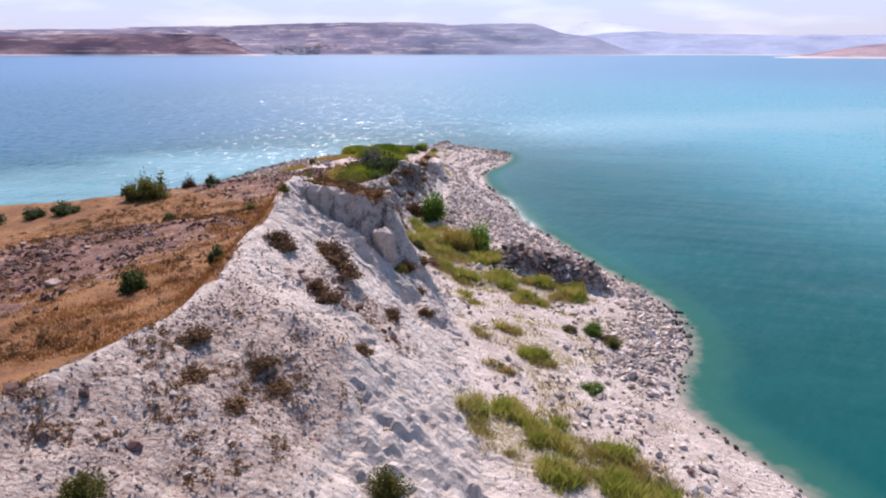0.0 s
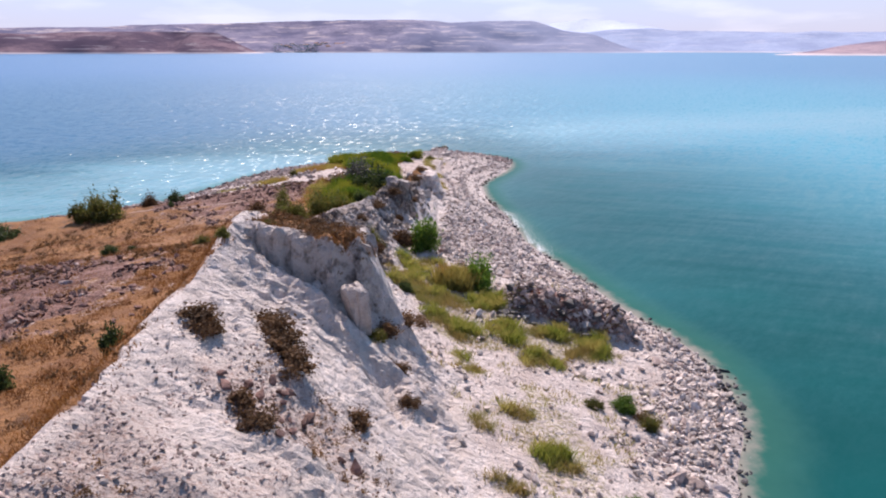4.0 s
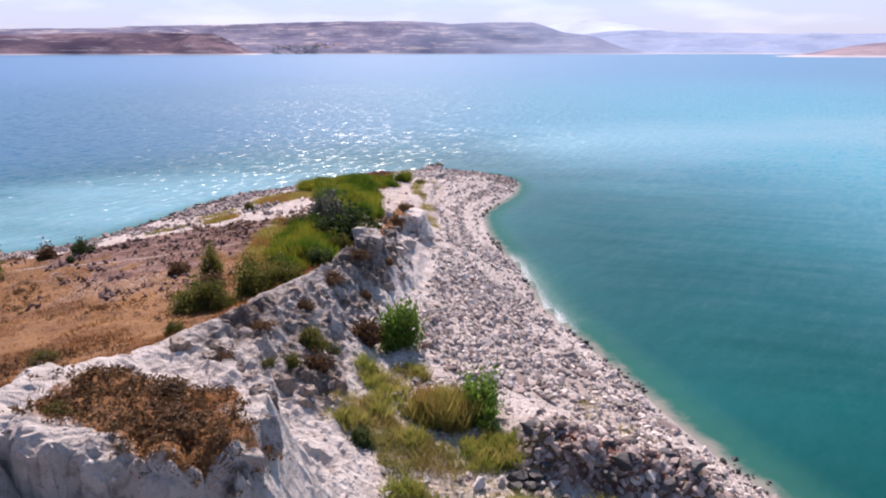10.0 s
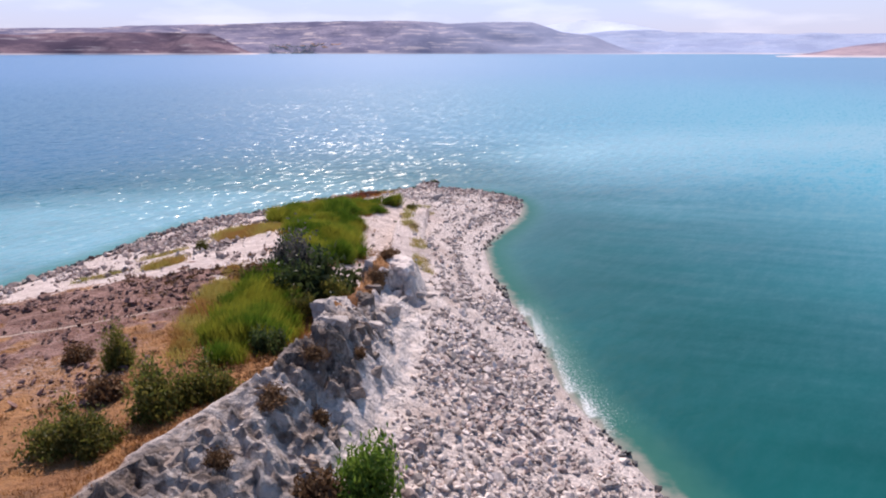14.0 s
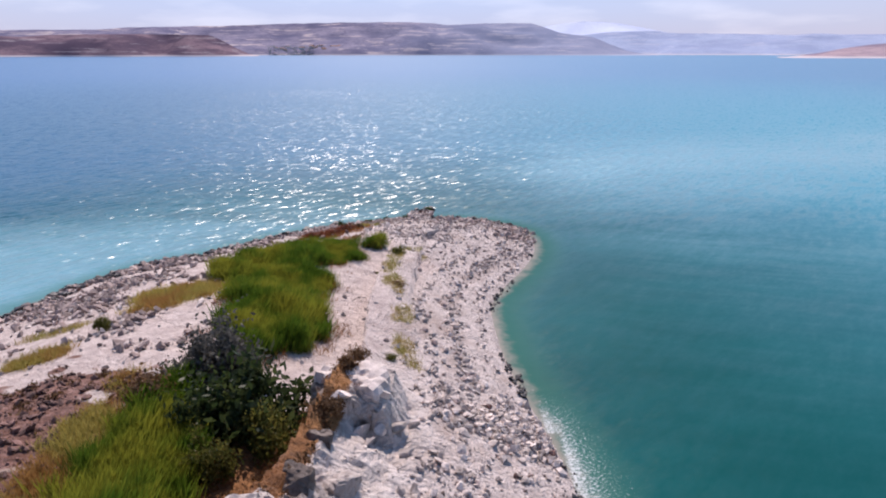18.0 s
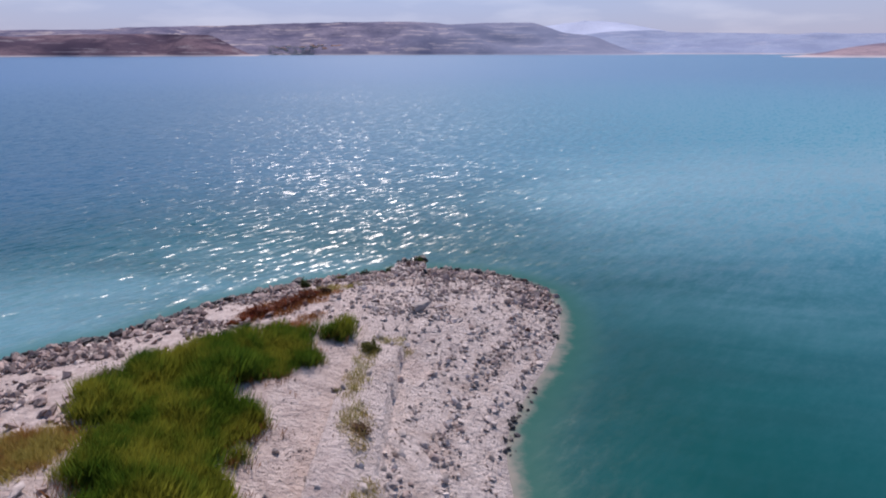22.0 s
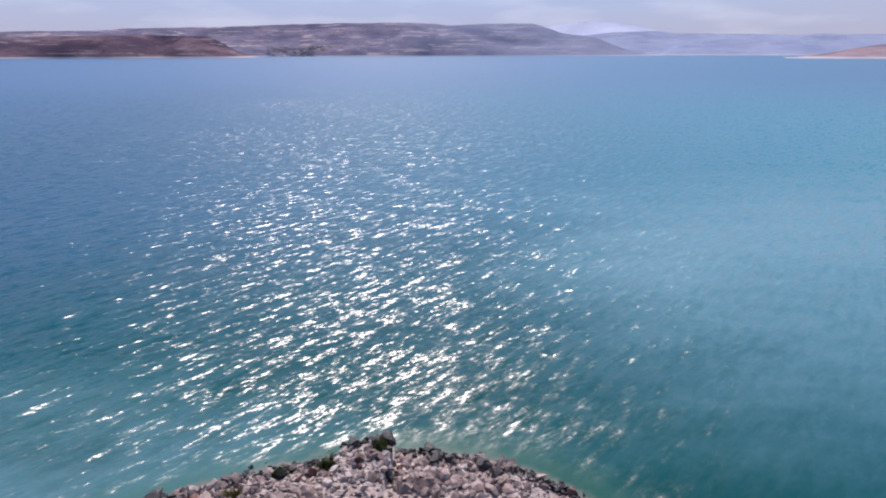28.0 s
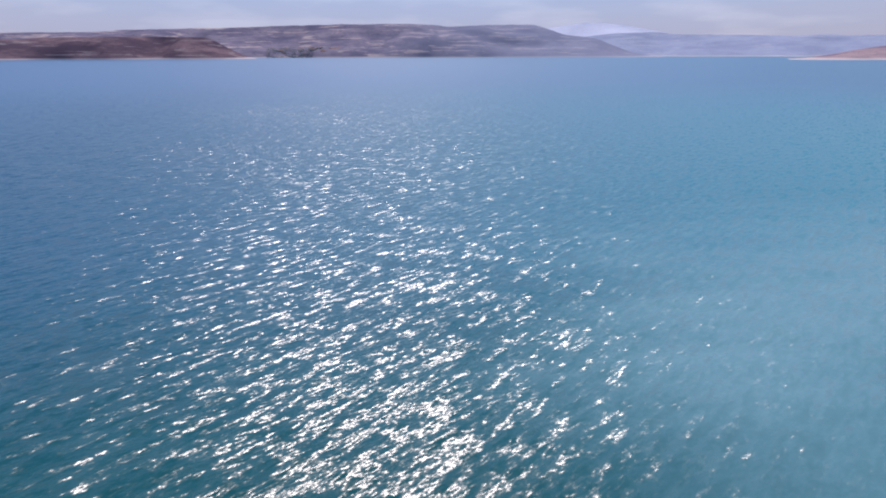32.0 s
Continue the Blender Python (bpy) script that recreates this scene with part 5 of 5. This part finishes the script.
def tufts(n, x0, x1, y0, y1, weight, small=0.10, large=0.28):
    """Small low scrub clumps, as leaf cards in one mesh."""
    x, y = sample(n, x0, x1, y0, y1, weight)
    v, size = [], rng.uniform(small, large, n)
    z = ground_z(x, y)
    for k in range(n):
        q = rng.normal(0, 0.5, (26, 3))
        q[:, 2] = np.abs(q[:, 2]) * 0.8
        w = rng.normal(0, 0.16, (26, 4, 3))
        v.append(((q[:, None] + w) * size[k] + [x[k], y[k], z[k]]).reshape(-1, 3))
    v = np.vstack(v)
    return link_mesh("dry_tufts", v, np.arange(len(v)).reshape(-1, 4), TUFT_LEAF)


slope = lambda x, y, s: np.clip(blob(x, y, -4.6, 13.4, 2.5, 3.2, -20) + 0.7 * blob(x, y, -6.5, 10, 2, 2, 0) + 0.5 * blob(x, y, -3.0, 19.8, 1.8, 1.4, -30), 0, 1) * np.clip(0.3 + 1.1 * layers(x, y, 1.1, 2, 85), 0.02, 1)
tagged(new("slope_tufts", tufts(420, -9, 0, 8, 22, slope, 0.05, 0.16)), "small brown dry tufts on the chalk slope", "scrub", kind="stuff")
tagged(new("cap_scrub", tufts(330, -8, -1.5, 27.6, 32.5, lambda x, y, s: blob(x, y, -4.6, 29.7, 2.5, 1.5, -12), 0.08, 0.2)), "brown dry scrub on the cliff's cap", "scrub", kind="stuff")
near = lambda x, y, s: np.clip(dry_cover(x, y, s) + 0.6 * scree_cover(x, y, s), 0, 1) * np.clip(0.2 + 0.9 * layers(x, y, 4, 2, 83), 0.02, 1) * step(2, 4, s)
tagged(new("dry_tufts", tufts(1100, -30, 0, 9, 66, near)), "small dark brown dry tufts over plateau and slope", "scrub", kind="stuff")
x, y = sample(7500, -16, -1, 42, 84, lambda x, y, s: spots(x, y, REED_SPOTS))
blades("reeds", "tall bright green reeds bent by the wind", "reeds", x, y, rng.uniform(0.55, 0.85, len(x)) * (1 + 0.5 * layers(x, y + 0.5 * x, 1.7, 2, 86)).clip(0.4, 1.6), GREEN_BLADE, 30, 0.010, 0.16, 0.5, 0.12)
x, y = sample(700, -20, 2, 60, 92, lambda x, y, s: spots(x, y, TIP_SPOTS))
blades("tip_grass", "sparse yellow-green grass strips on the stony tip", "grass", x, y, rng.uniform(0.12, 0.32, len(x)), OLIVE_BLADE, 12, 0.010, 0.13, 0.6)
x, y = sample(500, -12, -2, 80, 92, lambda x, y, s: np.maximum(blob(x, y, -6.2, 86.6, 1.5, 3.2, -38), blob(x, y, -5.0, 82.0, 0.6, 2.6, -10)))
blades("tip_dry_grass", "orange-brown dry grass round the rust-red shrubs", "grass", x, y, rng.uniform(0.12, 0.35, len(x)), DRY_BLADE, 14, 0.010, 0.15, 0.6)
x, y = sample(520, -9.5, -2.5, 46, 84, lambda x, y, s: spots(x, y, [(r[0], r[1], r[2] + 0.55, r[3] + 0.5, r[4]) for r in REED_SPOTS]) * (1 - spots(x, y, REED_SPOTS)))
blades("reed_fringe", "dry ochre grass along the edge of the reeds", "grass", x, y, rng.uniform(0.2, 0.5, len(x)), DRY_BLADE, 14, 0.010, 0.17, 0.7)
x, y = sample(2000, -16, -1, 42, 84, lambda x, y, s: spots(x, y, PALE_SPOTS))
blades("yellow_grass", "yellow-green grass beside the reeds", "grass", x, y, rng.uniform(0.2, 0.45, len(x)), TAN_BLADE, 16, 0.010, 0.17, 0.7)
x, y = sample(2600, -4, 10, 13, 42, lambda x, y, s: spots(x, y, GRASS_SPOTS) * step(-0.35, 0.35, layers(x, y, 0.9, 2, 73)))
blades("beach_grass", "olive-green grass clumps on the beach", "grass", x, y, rng.uniform(0.12, 0.36, len(x)), OLIVE_BLADE, 16, 0.009, 0.11, 0.7)
x, y = sample(620, -4, 10, 13, 42, lambda x, y, s: spots(x, y, GRASS_SPOTS) * step(-0.1, 0.5, layers(x, y, 1.1, 2, 75)))
blades("grass_clumps", "taller green grass clumps on the beach", "grass", x, y, rng.uniform(0.3, 0.55, len(x)), CLUMP_BLADE, 46, 0.011, 0.14, 0.7)
x, y = sample(150, 0, 2.6, 36.8, 39, lambda x, y, s: blob(x, y, 1.2, 37.9, 1.0, 0.8, 0))
blades("tall_dry_grass", "tall tan dry grass beside the green shrub", "grass", x, y, rng.uniform(0.6, 1.15, len(x)), TAN_BLADE, 30, 0.012, 0.14, 0.45)
x, y = sample(900, -3, 9, 16, 42, lambda x, y, s: step(0.1, 0.6, x - TOE_X(y)) * step(0.15, 0.6, layers(x, y, 1.3, 2, 79)) * step(1.5, 3, s))
blades("sparse_grass", "sparse pale grass tufts between the stones", "grass", x, y, rng.uniform(0.1, 0.28, len(x)), OLIVE_BLADE, 7, 0.013, 0.10, 0.5)


# ---- far village ----
HOUSE_WALL = rock_paint("pale_plaster", (0.75, 0.70, 0.66), (0.65, 0.60, 0.56))
HOUSE_ROOF = rock_paint("clay_roof", (0.38, 0.20, 0.15), (0.30, 0.16, 0.12))
# leaf colour greyed and lightened for the haze of distance
WOOD_LEAF = leaf_paint("hazed_tree_leaves", (0.24, 0.255, 0.28), (0.32, 0.335, 0.34), None, 0.9, 0.2)


def gable(w, d, h, up):
    v = [(-w, -d, 0), (w, -d, 0), (w, d, 0), (-w, d, 0), (-w, -d, h), (w, -d, h), (w, d, h), (-w, d, h)]
    walls = link_mesh("wall", np.array(v), np.array([[0, 1, 5, 4], [1, 2, 6, 5], [2, 3, 7, 6], [3, 0, 4, 7]]), HOUSE_WALL)
    e = 1.1
    r = [(-w * e, -d * e, h), (w * e, -d * e, h), (w * e, d * e, h), (-w * e, d * e, h), (-w * e, 0, h + up), (w * e, 0, h + up)]
    roof = link_mesh("roof", np.array(r), np.array([[0, 1, 5, 4], [2, 3, 4, 5], [1, 2, 5, 5], [3, 0, 4, 4]])[:2], HOUSE_ROOF)
    return walls, roof


KINDS = [gable(7, 5, 6, 3), gable(10, 6, 7, 3.5), gable(5, 5, 5, 2.5)]


def slope_up(dist):
    return 145 * max(0.0, (dist - 2750) / 550) ** 0.8


for k in range(18):
    turn, dist = radians(rng.uniform(-14.2, -8.0)), rng.uniform(2765, 2850)
    house = new("house")
    part("wall", KINDS[k % 3][0], house)
    part("roof", KINDS[k % 3][1], house)
    house.matrix_world = pose(dist * math.sin(turn), dist * math.cos(turn), slope_up(dist) - 1, 0, 0, rng.uniform(-40, 40))
    tagged(house, "pale plastered village house with a clay roof", "house", "village houses")
vs = []
for k in range(150):
    turn, dist = radians(rng.uniform(-14.2, -8.6)), 2745 + 95 * rng.uniform(0, 1) ** 1.6
    c = np.array([dist * math.sin(turn), dist * math.cos(turn), slope_up(dist)])
    for _ in range(26):
        q = c + rng.normal(0, 1, 3) * [5, 5, 1.3] + [0, 0, 2]
        vs += list(q + rng.normal(0, 1.1, (4, 3)))
grove = link_mesh("village_trees", np.array(vs), np.arange(len(vs)).reshape(-1, 4), WOOD_LEAF)
tagged(new("village_trees", grove), "grove of trees along the far shore, greyed by painted haze", "trees", kind="stuff")
